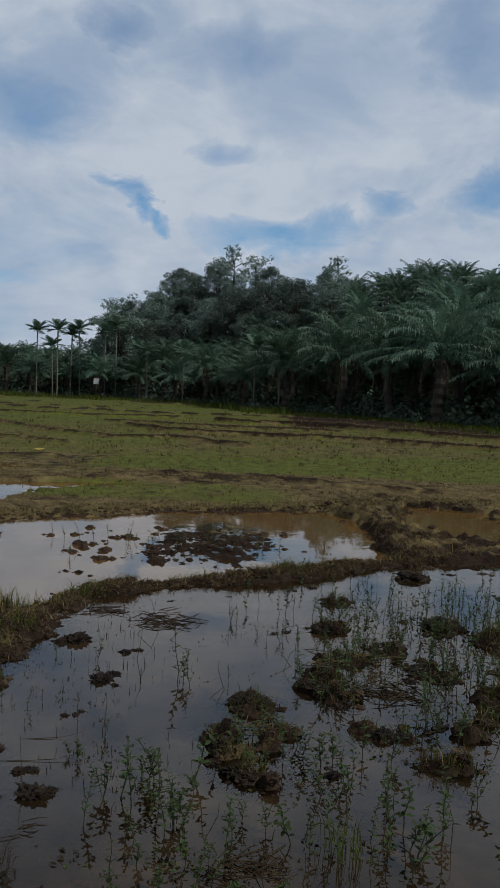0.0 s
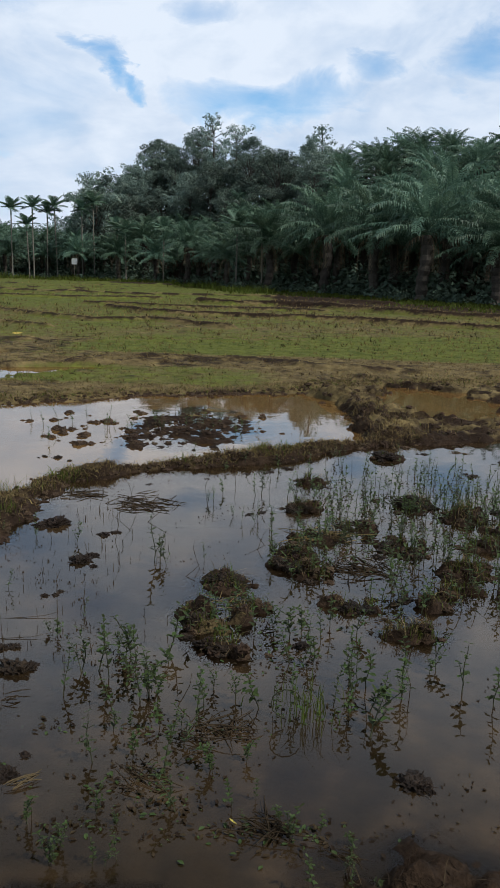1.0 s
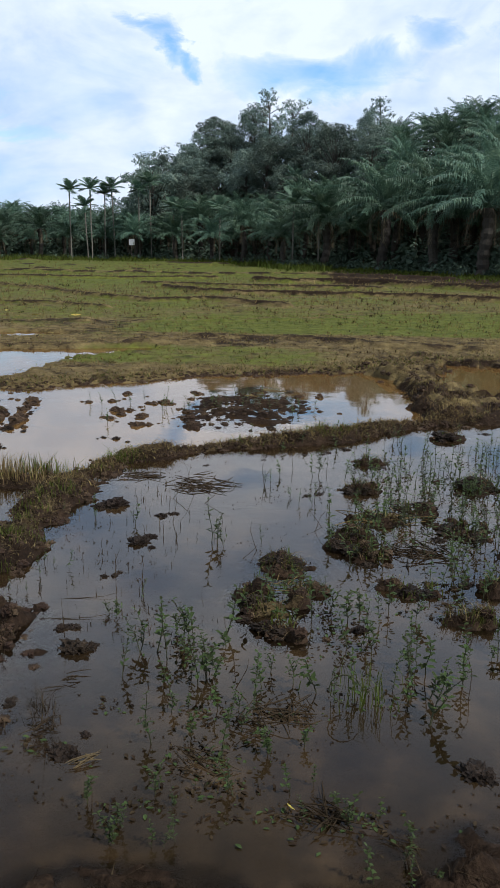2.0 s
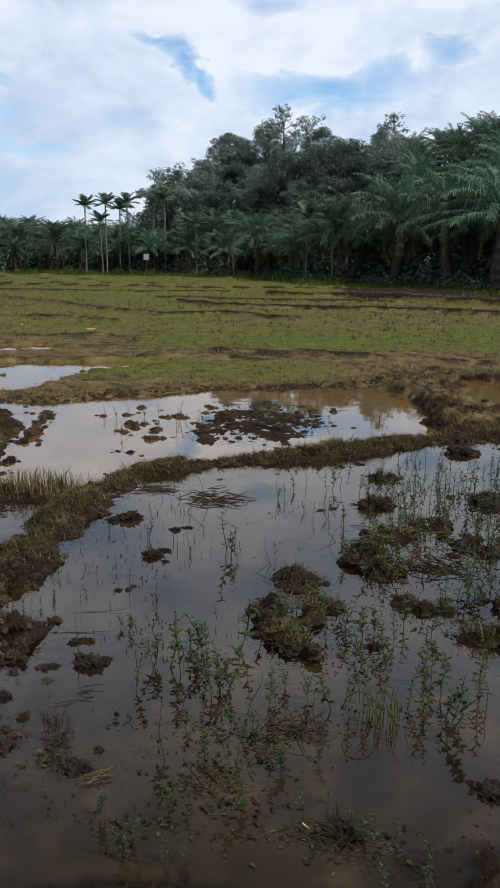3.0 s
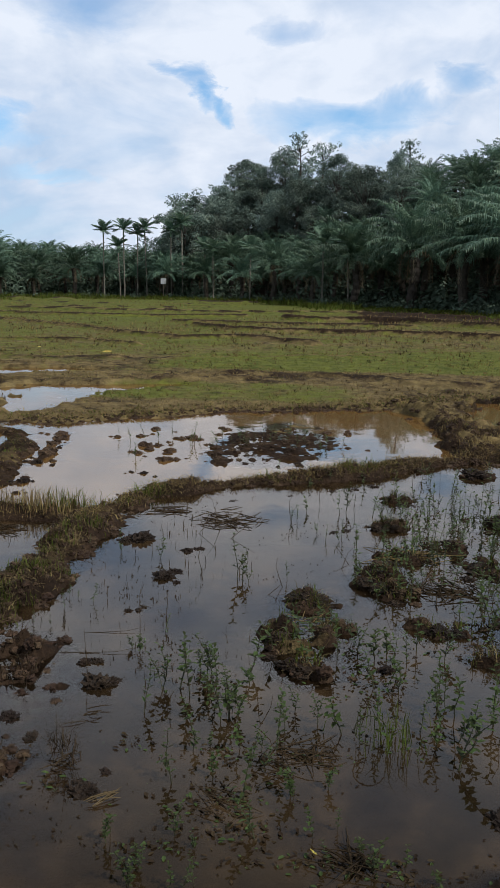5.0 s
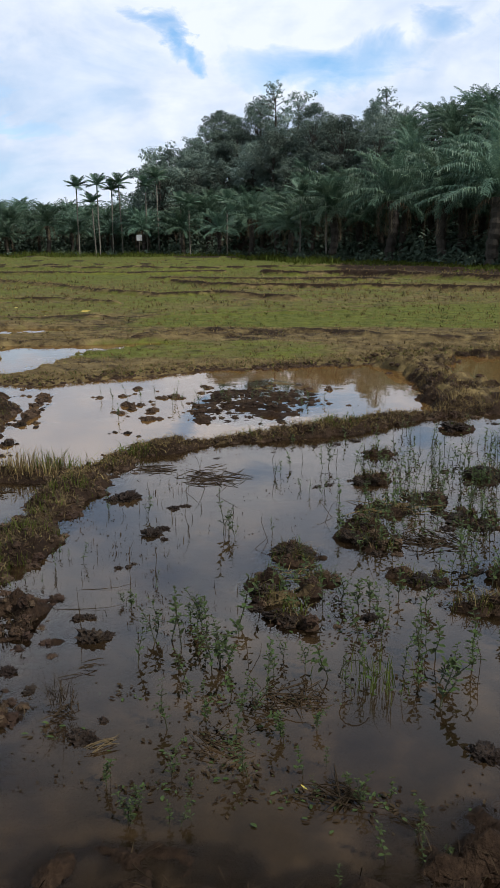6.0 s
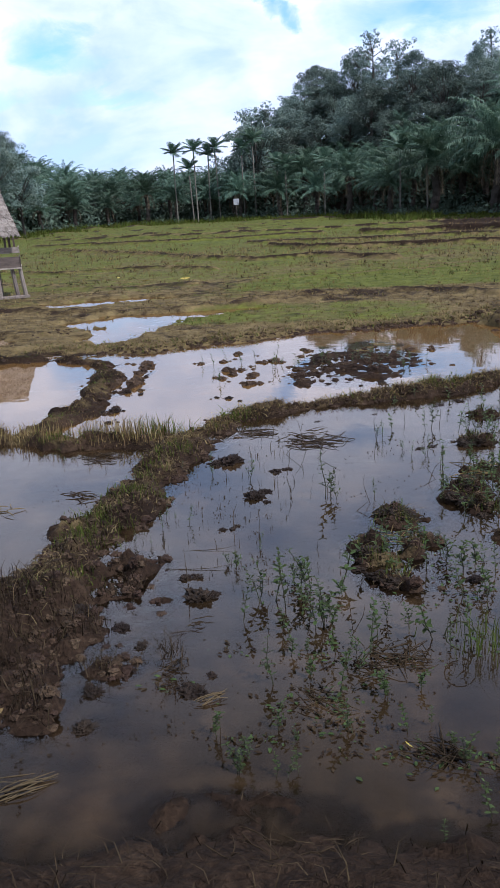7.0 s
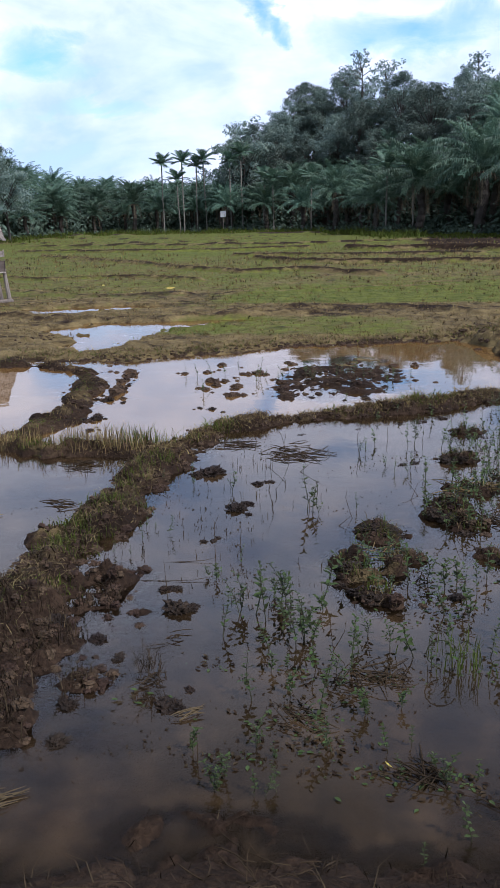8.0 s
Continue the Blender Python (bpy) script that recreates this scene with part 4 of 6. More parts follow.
def sow_bunds():
    r = np.random.RandomState(3)
    for k, (pts, n, spread, green, name) in enumerate(((BUND_MAIN[2:13], 12000, 0.125, 0.10, "main"), (BUND_LEFT[:5], 3800, 0.13, 0.22, "left"), (BUND_CURVE, 4600, 0.12, 0.45, "curve"), (BUND_BACK, 4200, 0.26, 0.15, "back"))):
        x, y = along(pts, n, spread, 10 + k)
        ok = land(x, y) > 0.012
        x, y = x[ok], y[ok]
        clump = vnoise(x, y, 0.35, 80 + k) + r.uniform(-0.25, 0.25, len(x))
        g = clump > 0.42 - green
        for sel, matname, hh in ((g, "grass", (0.03, 0.10)), (~g & (r.uniform(0, 1, len(x)) < (0.9 if name in ("main", "curve") else 0.8)), "husk" if name == "main" else "straw", (0.03, 0.13))):
            m = sel.sum()
            blades(x[sel], y[sel], r.uniform(*hh, m) * (1.25 if name == "left" else 1.0), r.uniform(0.003, 0.007, m), 1 - (0.6 if name == "left" else 0.26) * r.uniform(0, 1, m) ** 2.6, 20 + k, M[matname], "bund_" + ("grass" if matname == "grass" else "straw"), "low green grass on the mud bund" if matname == "grass" else "dry straw lying on the mud bund")
        sel = ~g & (r.uniform(0, 1, len(x)) < np.where(y > 6.8, 0.15, 0.24))
        m = sel.sum()
        blades(x[sel], y[sel], r.uniform(0.05, 0.2, m), r.uniform(0.004, 0.008, m), r.uniform(0.75, 0.99, m), 30 + k, M["rot"], "bund_litter", "dark rotten stalks matted on the bund", True)
    x, y = along(BUND_MAIN[5:13], 4200, 0.13, 403)
    ok = land(x, y) > 0.02
    x, y = x[ok], y[ok]
    blades(x, y, r.uniform(0.05, 0.2, len(x)), r.uniform(0.004, 0.008, len(x)), r.uniform(0.85, 0.995, len(x)), 51, M["straw"], "bund_straw", "pale straw strewn over the crest of the bund")
    # tall tufts of straw-coloured and green grass where the bunds meet
    tufts = ((-2.35, 6.62, 240, 0.22, 0.28, "straw"), (-2.1, 6.7, 200, 0.16, 0.3, "grass"), (-2.7, 6.6, 200, 0.2, 0.25, "straw"), (-3.2, 6.6, 220, 0.25, 0.22, "straw"), (-4.0, 6.75, 220, 0.3, 0.2, "straw"), (-1.55, 7.3, 130, 0.12, 0.2, "grass"),
             (0.35, 8.5, 180, 0.18, 0.18, "grass"), (0.6, 8.65, 120, 0.15, 0.16, "grass"), (-1.88, 4.55, 200, 0.13, 0.10, "grass"), (-1.9, 4.3, 120, 0.12, 0.10, "grass"), (1.6, 9.4, 120, 0.2, 0.2, "straw"), (2.3, 9.9, 200, 0.3, 0.18, "straw"), (2.2, 11.2, 260, 0.28, 0.2, "straw"), (-0.6, 8.1, 100, 0.15, 0.15, "grass"))
    tufts = list(tufts)
    bx, by = along(BUND_MAIN[6:13], 26, 0.10, 401)
    for i, (tx, ty) in enumerate(zip(bx, by)):
        tufts.append((tx, ty, 34, r.uniform(0.05, 0.14), r.uniform(0.06, 0.13), "straw" if i % 3 else "grass"))
    bx, by = along(BUND_MAIN[2:6], 12, 0.10, 402)
    tufts.extend((tx, ty, 45, r.uniform(0.05, 0.11), r.uniform(0.08, 0.14), "grass") for tx, ty in zip(bx, by))
    for kind, label in (("grass", "taller green grass tufts on the bunds"), ("straw", "pale dry grass tufts on the bunds")):
        xs, ys, hs = [], [], []
        for tx, ty, n, sp, h, which in tufts:
            if which == kind:
                xs.append(r.normal(tx, sp, n)), ys.append(r.normal(ty, sp * 0.5, n)), hs.append(r.uniform(0.4, 1.0, n) * h)
        x, y, h = np.concatenate(xs), np.concatenate(ys), np.concatenate(hs)
        blades(x, y, h, r.uniform(0.004, 0.007, len(x)), np.clip(r.uniform(0.05, 0.6, len(x)) + 0.3 * (y > 7.2), 0, 0.92), 50, M[kind], "grass_tufts", label)


sow_bunds()


def sow_fields():
    r = np.random.RandomState(4)
    n = 80000
    y = 11.3 * (75 / 11.3) ** r.uniform(0, 1, n)
    x = np.tan(r.uniform(radians(-33), radians(24), n)) * y
    ok = (land(x, y) > 0.012) & (y > np.interp(x, EDGE_X, EDGE_Y) - 0.3)
    x, y = x[ok], y[ok]
    g, s = cover(x, y)
    pick = r.uniform(0, 1, len(x))
    green = pick < g * 0.75
    straw = ~green & (pick < 0.42 + 0.25 * s)
    scale = 0.65 + 0.35 * np.clip(y / 20, 0.6, 2.2)
    m = green.sum()
    blades(x[green], y[green], r.uniform(0.03, 0.08, m) * scale[green], r.uniform(0.006, 0.012, m) * scale[green], r.uniform(0.3, 0.95, m), 61, M["grass"], "field_grass", "short young grass over the wet fields")
    m = straw.sum()
    blades(x[straw], y[straw], r.uniform(0.03, 0.10, m) * scale[straw], r.uniform(0.006, 0.011, m) * scale[straw], r.uniform(0.8, 0.995, m), 62, M["straw"], "field_stubble", "dry rice stubble over the wet fields")
    # pale dead grass that crowns the low banks
    xs, ys = [], []
    for k, (pts, hw, top) in enumerate(RIDGES):
        x, y = along(pts, 700 if k < 3 else 420, hw * 0.55, 200 + k)
        xs.append(x), ys.append(y + hw * 0.4)
    x, y = np.concatenate(xs), np.concatenate(ys)
    far = np.clip(y / 30, 0.5, 2.5)
    blades(x, y, r.uniform(0.06, 0.22, len(x)) * far, r.uniform(0.01, 0.022, len(x)) * far, r.uniform(0.65, 0.99, len(x)), 64, M["straw"], "bank_straw", "pale dead grass on the banks between fields")
    shore_line = tuple(zip(EDGE_X, EDGE_Y))[2:11]
    for k, (mt, n, lo, hi, l0, l1, label) in enumerate((("straw", 2800, 0.05, 0.14, 0.88, 0.995, "dry straw along the far shore"), ("husk", 2200, 0.05, 0.13, 0.88, 0.995, "brown stalks along the far shore"), ("grass", 1800, 0.03, 0.08, 0.5, 0.95, "short grass along the far shore"))):
        x, y = along(shore_line, n, 0.2, 300 + k)
        px, py = r.normal(-4.6, 0.9, 420), r.normal(14.6, 0.9, 420)
        x, y = np.concatenate([x, px]), np.concatenate([y + 0.15, py])
        ok = land(x, y) > -0.005
        x, y = x[ok], y[ok]
        m = len(x)
        blades(x, y, r.uniform(lo, hi, m), r.uniform(0.006, 0.012, m), r.uniform(l0, l1, m), 310 + k, M[mt], "shore_" + ("grass" if mt == "grass" else "straw"), label, zoff=0.02)
    # dark crumbs and roots between the stubble
    n = 10000
    y = 11.6 * (60 / 11.6) ** r.uniform(0, 1, n)
    x = np.tan(r.uniform(radians(-33), radians(24), n)) * y
    ok = (land(x, y) > 0.0) & (y > np.interp(x, EDGE_X, EDGE_Y) - 0.3) & (fbm(x, y, 1.4, 99) > 0.0) & (cover(x, y)[0] < 0.42)
    x, y = x[ok], y[ok]
    far = np.clip(y / 18, 0.7, 2.2)
    blades(x, y, r.uniform(0.03, 0.10, len(x)) * far, r.uniform(0.010, 0.022, len(x)) * far, r.uniform(0.85, 0.99, len(x)), 67, M["rot"], "field_litter", "dark rotten roots and crumbs over the fields")
    # straw, grass and roots on the rough ground behind the right bund
    for k, (mt, n, label) in enumerate((("husk", 1700, "brown straw on the rough ground by the silt pool"), ("grass", 1300, "sparse grass on the rough ground by the silt pool"), ("rot", 1600, "rotten stalks on the rough ground by the silt pool"))):
        x, y = r.uniform(1.9, 6.0, n), r.uniform(9.8, 16.0, n)
        ok = (land(x, y) > 0.0) & (vnoise(x, y, 0.6, 110 + k) > -0.1)
        x, y = x[ok], y[ok]
        m = len(x)
        blades(x, y, r.uniform(0.04, 0.11, m), r.uniform(0.006, 0.012, m), r.uniform(0.6, 0.98, m), 320 + k, M[mt], "shore_grass" if mt == "grass" else "shore_straw", label)
    # pale seedlings and stubble that stand up here and there over the fields
    n = 9000
    y = 15.5 * (60 / 15.5) ** r.uniform(0, 1, n)
    x = np.tan(r.uniform(radians(-33), radians(24), n)) * y
    ok = (land(x, y) > 0.012) & (vnoise(x, y, 2.5, 97) > -0.12)
    x, y = x[ok], y[ok]
    far = np.clip(y / 24, 0.7, 2.0)
    blades(x, y, r.uniform(0.05, 0.16, len(x)) * far, r.uniform(0.012, 0.022, len(x)) * far, r.uniform(0.2, 0.9, len(x)), 66, M["straw"], "standing_stubble", "pale stubble standing over the fields")
    # loose straw over the first strip of field
    for k, (mt, n, label) in enumerate((("straw", 9000, "loose dry straw on the first field"), ("husk", 7000, "loose brown straw on the first field"))):
        y = r.uniform(11.5, 20.0, n)
        x = np.tan(r.uniform(radians(-33), radians(24), n)) * y
        ok = (land(x, y) > 0.012) & (y > np.interp(x, EDGE_X, EDGE_Y)) & (cover(x, y)[0] < 0.5)
        x, y = x[ok], y[ok]
        m = len(x)
        blades(x, y, r.uniform(0.05, 0.16, m), r.uniform(0.006, 0.012, m), r.uniform(0.85, 0.99, m), 82 + k, M[mt], "field_straw", label)
    # clumps of old rice stubble left in the fields
    n = 3600
    y = 13.5 * (46 / 13.5) ** r.uniform(0, 1, n)
    x = np.tan(r.uniform(radians(-33), radians(24), n)) * y
    ok = (land(x, y) > 0.012) & (y > np.interp(x, EDGE_X, EDGE_Y)) & (vnoise(x, y, 1.8, 121) > -0.2)
    x, y = x[ok], y[ok]
    for k, (mt, label) in enumerate((("straw", "pale clumps of old rice stubble"), ("rot", "dark rotten clumps of rice stubble"))):
        pick = slice(0, None, 6) if k else slice(1, None, 2)
        cx, cy = np.repeat(x[pick], 7), np.repeat(y[pick], 7)
        far = np.clip(cy / 20, 0.8, 1.8)
        bx, by = cx + r.normal(0, 0.035, len(cx)) * far, cy + r.normal(0, 0.035, len(cx)) * far
        blades(bx, by, r.uniform(0.05, 0.14, len(cx)) * far, r.uniform(0.008, 0.016, len(cx)) * far, r.uniform(0.4, 0.97, len(cx)), 68 + k, M[mt], "stubble_clumps", label)
    # tall grass on the strip before the woods
    n = 26000
    az = r.uniform(-36, 30, n)
    d = forest_edge(az) - np.abs(r.normal(0, 8, n)) + 3
    x, y = d * np.sin(np.radians(az)), d * np.cos(np.radians(az))
    blades(x, y, r.uniform(0.3, 1.0, n) * np.where(az > 3, 0.4, 1.0) * (0.6 + 1.2 * np.clip(vnoise(x, y, 3.0, 98) + 0.3, 0, 1)), r.uniform(0.05, 0.12, n), r.uniform(0.3, 0.95, n), 63, M["grass"], "verge_grass", "tall green grass along the edge of the woods")


sow_fields()


def litter():
    r = np.random.RandomState(6)
    # stubble and stalks on the mud flat and the near bank
    x, y = r.uniform(-2.2, -1.25, 1500), r.uniform(1.7, 3.7, 1500)
    ok = land(x, y) > 0.0
    x, y = x[ok], y[ok]
    n = len(x)
    blades(x, y, r.uniform(0.05, 0.2, n), r.uniform(0.003, 0.006, n), r.uniform(0.2, 0.98, n), 71, M["rot"], "mud_litter", "dead brown stalks on the bare mud")
    x, y = r.uniform(-2.3, -1.7, 170), r.uniform(2.3, 3.6, 170)
    blades(x, y, r.uniform(0.1, 0.28, 170), r.uniform(0.003, 0.006, 170), r.uniform(0.1, 0.8, 170), 72, M["rot"], "dead_grass", "dead brown grass stalks on the muddy bund")
    x, y = r.uniform(-2.3, -1.75, 26), r.uniform(2.3, 3.4, 26)
    blades(x, y, r.uniform(0.1, 0.26, 26), r.uniform(0.003, 0.005, 26), r.uniform(0.3, 0.95, 26), 81, M["husk"], "dead_grass", "bleached dead grass on the muddy bund")
    x, y = r.uniform(-1.2, 1.2, 500), r.uniform(1.5, 2.3, 500)
    ok = land(x, y) > 0.0
    x, y = x[ok], y[ok]
    blades(x, y, r.uniform(0.05, 0.22, len(x)), r.uniform(0.003, 0.005, len(x)), r.uniform(0.7, 0.99, len(x)), 73, M["rot"], "mud_litter", "dead stalks on the near bank", True)
    x, y = r.normal(-1.0, 0.03, 70), r.normal(2.97, 0.03, 70)
    blades(x, y, r.uniform(0.1, 0.24, 70), r.uniform(0.002, 0.004, 70), r.uniform(0.5, 0.97, 70), 77, M["rot"], "dead_tuft", "drooping tuft of dead grass in the pond", zoff=0.1)
    x, y = r.normal(0.40, 0.07, 60), r.normal(3.25, 0.06, 60)
    blades(x, y, r.uniform(0.1, 0.24, 60), r.uniform(0.003, 0.005, 60), r.uniform(0.05, 0.6, 60), 78, M["grass"], "pond_grass", "green grass tuft rising among the pond weeds", zoff=0.1)
    # cut stubble that pricks through the water
    x, y = r.uniform(-1.6, -0.3, 260), r.uniform(3.4, 6.6, 260)
    ok = (land(x, y) < -0.03) & (vnoise(x, y, 0.5, 103) > -0.05)
    x, y = x[ok], y[ok]
    n = len(x)
    blades(x, y, r.uniform(0.02, 0.10, n), r.uniform(0.003, 0.006, n), r.uniform(0.0, 0.6, n), 80, M["rot"], "pond_stubble", "short dead stubble standing in the shallow pond", zoff=0.095)
    # rough stalks, straw and sprouting grass that mat the mud islands
    for seed, mt, per, lo, hi, lean_lo, lean_hi, name, label in ((79, "husk", 260, 0.04, 0.16, 0.7, 0.99, "island_straw", "brown straw on the mud islands"), (74, "rot", 380, 0.03, 0.13, 0.55, 0.99, "mud_litter", "dark rotten stalks on the mud islands"), (75, "straw", 170, 0.03, 0.12, 0.6, 0.99, "island_straw", "dry straw on the mud islands"), (76, "grass", 330, 0.03, 0.12, 0.1, 0.85, "island_grass", "sprouting grass on the mud islands")):
        xs, ys = [], []
        for lx, ly, rx, ry, top in [p for p in LUMPS if 2.3 < p[1] < 9 and (mt == "rot" or p[0] > -1.2)]:
            k = int(per * rx * 2)
            xs.append(r.normal(lx, rx * 0.55, k)), ys.append(r.normal(ly, ry * 0.55, k))
        x, y = np.concatenate(xs), np.concatenate(ys)
        ok = (land(x, y) > -0.004) & (vnoise(x, y, 0.12, seed) > -0.15)
        x, y = x[ok], y[ok]
        n = len(x)
        blades(x, y, r.uniform(lo, hi, n), r.uniform(0.003, 0.006, n), r.uniform(lean_lo, lean_hi, n), seed, M[mt], name, label, zoff=0.0)


litter()


# ---- clods in the water ----
def clod_mesh(seed, level=4, material="mud"):
    bm = bmesh.new()
    bmesh.ops.create_icosphere(bm, subdivisions=level, radius=1.0)
    off = Vector((seed * 7.3, seed * 3.1, seed * 1.7))
    for v in bm.verts:
        d = v.co.normalized()
        k = 1 + 0.42 * noise.noise(d * 1.3 + off) + 0.34 * abs(noise.noise(d * 2.9 + off)) + 0.36 * noise.noise(d * 5.5 + off) + 0.46 * noise.noise(d * 11 + off) + 0.40 * abs(noise.noise(d * 23 + off))
        v.co = Vector((d.x * k, d.y * k, d.z * k * 0.85))
    me = bpy.data.meshes.new("mud_clod")
    bm.to_mesh(me)
    bm.free()
    me.materials.append(M[material])
    return me


def scatter_clods():
    rng = random.Random(9)
    kinds = [clod_mesh(s) for s in range(1, 7)]
    dry = [clod_mesh(s, 3, "crumb") for s in range(11, 17)]

    def clod(x, y, r, squash=1.0, label="dark wet clod of mud standing out of the water", group="clods in the ponds"):
        ob = new("mud_clod", rng.choice(dry if y > 8.9 else kinds))
        base = max(place(x, y), -0.01)
        ob.matrix_world = Matrix.Translation((x, y, base - r * 0.12)) @ Matrix.Rotation(rng.uniform(0, 6.28), 4, "Z") @ Matrix.Diagonal((r * rng.uniform(0.9, 1.2), r * rng.uniform(0.8, 1.1), r * squash, 1))
        tagged(ob, label, "mud clod", group)

    for x, y, r in ((-1.35, 5.98, 0.115), (-1.42, 5.95, 0.07), (-1.0, 5.2, 0.085), (-0.93, 5.3, 0.045), (-0.89, 5.1, 0.035), (-0.92, 5.76, 0.05), (-0.84, 5.82, 0.04), (-1.02, 4.66, 0.03), (-1.10, 4.58, 0.035), (-1.03, 4.6, 0.03),
                    (-1.03, 3.66, 0.09), (-0.97, 3.68, 0.05), (-1.17, 3.88, 0.05), (-1.1, 3.9, 0.04), (-0.85, 2.8, 0.06), (-0.89, 2.84, 0.04), (-0.8, 2.93, 0.035), (0.8, 2.77, 0.065), (0.43, 3.96, 0.05), (-0.08, 3.95, 0.05),
                    (0.32, 6.43, 0.06), (0.2, 6.38, 0.06), (1.78, 8.6, 0.14), (0.85, 7.3, 0.07), (0.95, 7.32, 0.06), (0.6, 6.5, 0.09), (0.7, 6.52, 0.06), (-0.72, 7.25, 0.05), (-0.2, 7.5, 0.05), (0.2, 7.75, 0.06), (0.45, 7.85, 0.07), (0.65, 8.0, 0.08),
                    (0.9, 8.35, 0.07), (2.3, 8.9, 0.08), (2.7, 9.0, 0.09), (3.1, 8.5, 0.12), (3.4, 9.1, 0.08), (2.55, 7.9, 0.09), (-1.62, 3.45, 0.07), (-1.35, 3.3, 0.05), (-1.2, 3.15, 0.04), (-1.3, 2.75, 0.05), (-1.25, 2.5, 0.05)):
        clod(x, y, r * (0.88 if y < 6.2 else 0.75), 0.7 if y < 6.2 else 0.42)
        for _ in range(2):
            a = rng.uniform(0, 6.28)
            clod(x + math.cos(a) * r * 1.1, y + math.sin(a) * r * 1.0, r * rng.uniform(0.15, 0.36), 0.7)
    for x, y, r in ((0.03, 4.82, 0.12), (-0.06, 4.86, 0.08), (0.13, 4.8, 0.08), (-0.15, 4.2, 0.1), (-0.2, 4.05, 0.08), (0.02, 3.88, 0.09), (0.44, 5.3, 0.1), (0.5, 5.1, 0.1), (0.58, 4.9, 0.08), (0.4, 5.15, 0.07), (0.72, 5.78, 0.1), (0.62, 5.65, 0.08),
                    (0.78, 4.47, 0.09), (0.9, 4.45, 0.06), (1.25, 5.6, 0.14), (1.38, 5.45, 0.12), (1.12, 5.4, 0.08), (1.1, 6.2, 0.1), (1.2, 6.15, 0.09), (1.65, 6.75, 0.14), (1.8, 6.7, 0.1), (1.95, 5.7, 0.12), (2.15, 6.4, 0.12), (2.4, 6.6, 0.1), (1.15, 4.62, 0.07), (0.63, 4.65, 0.05)):
        clod(x, y, r * 0.66, 0.55, "dark wet clod on a weedy mud island", "clods on the mud islands")
    pond = [(-2.61, 10.3, 0.08), (-2.31, 10.4, 0.09), (-2.22, 10.95, 0.1), (-2.1, 9.75, 0.15), (-1.95, 9.8, 0.09), (-2.11, 9.3, 0.1), (-1.74, 9.5, 0.11), (-1.7, 8.95, 0.13), (-1.58, 9.0, 0.08), (-1.73, 10.3, 0.1), (-1.6, 10.4, 0.12), (-1.5, 10.3, 0.08), (-1.22, 9.8, 0.11), (-1.1, 9.1, 0.08), (-1.18, 9.4, 0.1), (-1.22, 11.1, 0.1), (-1.28, 10.7, 0.07),
            (-1.95, 8.3, 0.05), (-1.8, 8.25, 0.07), (-3.42, 10.4, 0.12), (-3.35, 10.1, 0.11), (-3.3, 9.7, 0.12), (-3.22, 9.35, 0.09), (-3.15, 9.0, 0.12), (-3.1, 8.6, 0.1), (-2.9, 8.5, 0.05), (-2.94, 7.7, 0.07), (-3.05, 7.65, 0.06), (-2.84, 7.25, 0.06), (0.46, 10.0, 0.06), (0.32, 10.2, 0.06), (0.7, 9.9, 0.05), (0.5, 11.0, 0.1), (0.2, 11.0, 0.1)]
    pond = [(x + rng.gauss(0, r * k), y + rng.gauss(0, r * k * 1.3), r * s) for x, y, r in pond for k, s in ((0.0, 0.62), (1.1, 0.36), (1.3, 0.28))]
    for _ in range(70):
        pond.append((rng.gauss(-0.5, 0.33), rng.gauss(10.3, 0.6), rng.uniform(0.012, 0.036)))
    for x, y, r in pond:
        clod(x, y, r, 0.7, "small dark clod in the shallow second pond", "clods in the second pond")
    # broken edge along the bunds and the far shore
    crumbs, crumb_faces = [], []
    small = [clod_mesh(i + 40, 2) for i in range(6)]
    rough = [clod_mesh(i + 20, 3) for i in range(6)]

    def strew(xs, ys, lo, hi, squash, over=-0.05, under=9.0):
        zs = land(np.array(xs), np.array(ys))
        for x, y, z in zip(xs, ys, zs):
            if not over < z < under:
                continue
            size = rng.uniform(lo, hi)
            grain = rng.choice(rough if size > 0.026 else small)
            n0 = len(crumbs)
            turn = Matrix.Translation((float(x), float(y), max(float(z), -0.01) - size * 0.1)) @ Matrix.Rotation(rng.uniform(0, 6.28), 4, "Z") @ Matrix.Diagonal((size, size, size * squash, 1))
            crumbs.extend(turn @ v.co for v in grain.vertices)
            crumb_faces.extend(tuple(i + n0 for i in p.vertices) for p in grain.polygons)

    for pts, n, sp, lo, hi, under in ((BUND_MAIN[2:13], 420, 0.26, 0.012, 0.045, 0.06), (BUND_MAIN[2:13], 1100, 0.17, 0.007, 0.024, 9), (BUND_BACK, 60, 0.2, 0.02, 0.06, 9), (BUND_CURVE, 200, 0.2, 0.012, 0.045, 0.06), (tuple(zip(EDGE_X, EDGE_Y))[3:9], 420, 0.14, 0.012, 0.045, 0.06)):
        xs, ys = along(pts, n, sp, 90 + n)
        strew(xs, ys, lo, hi, 0.75, -0.05, under)
    xs, ys = [rng.uniform(1.9, 5.4) for _ in range(300)], [rng.uniform(9.7, 15.5) for _ in range(300)]
    strew(xs, ys, 0.015, 0.055, 0.7, 0.0)
    for lx, ly, rx, ry, top in [p for p in LUMPS if p[1] > 2.4]:
        n = int(8 + 90 * rx * ry / (rx + ry))
        strew([rng.gauss(lx, rx * 0.6) for _ in range(n)], [rng.gauss(ly, ry * 0.6) for _ in range(n)], 0.008, 0.034, 0.8, -0.02)
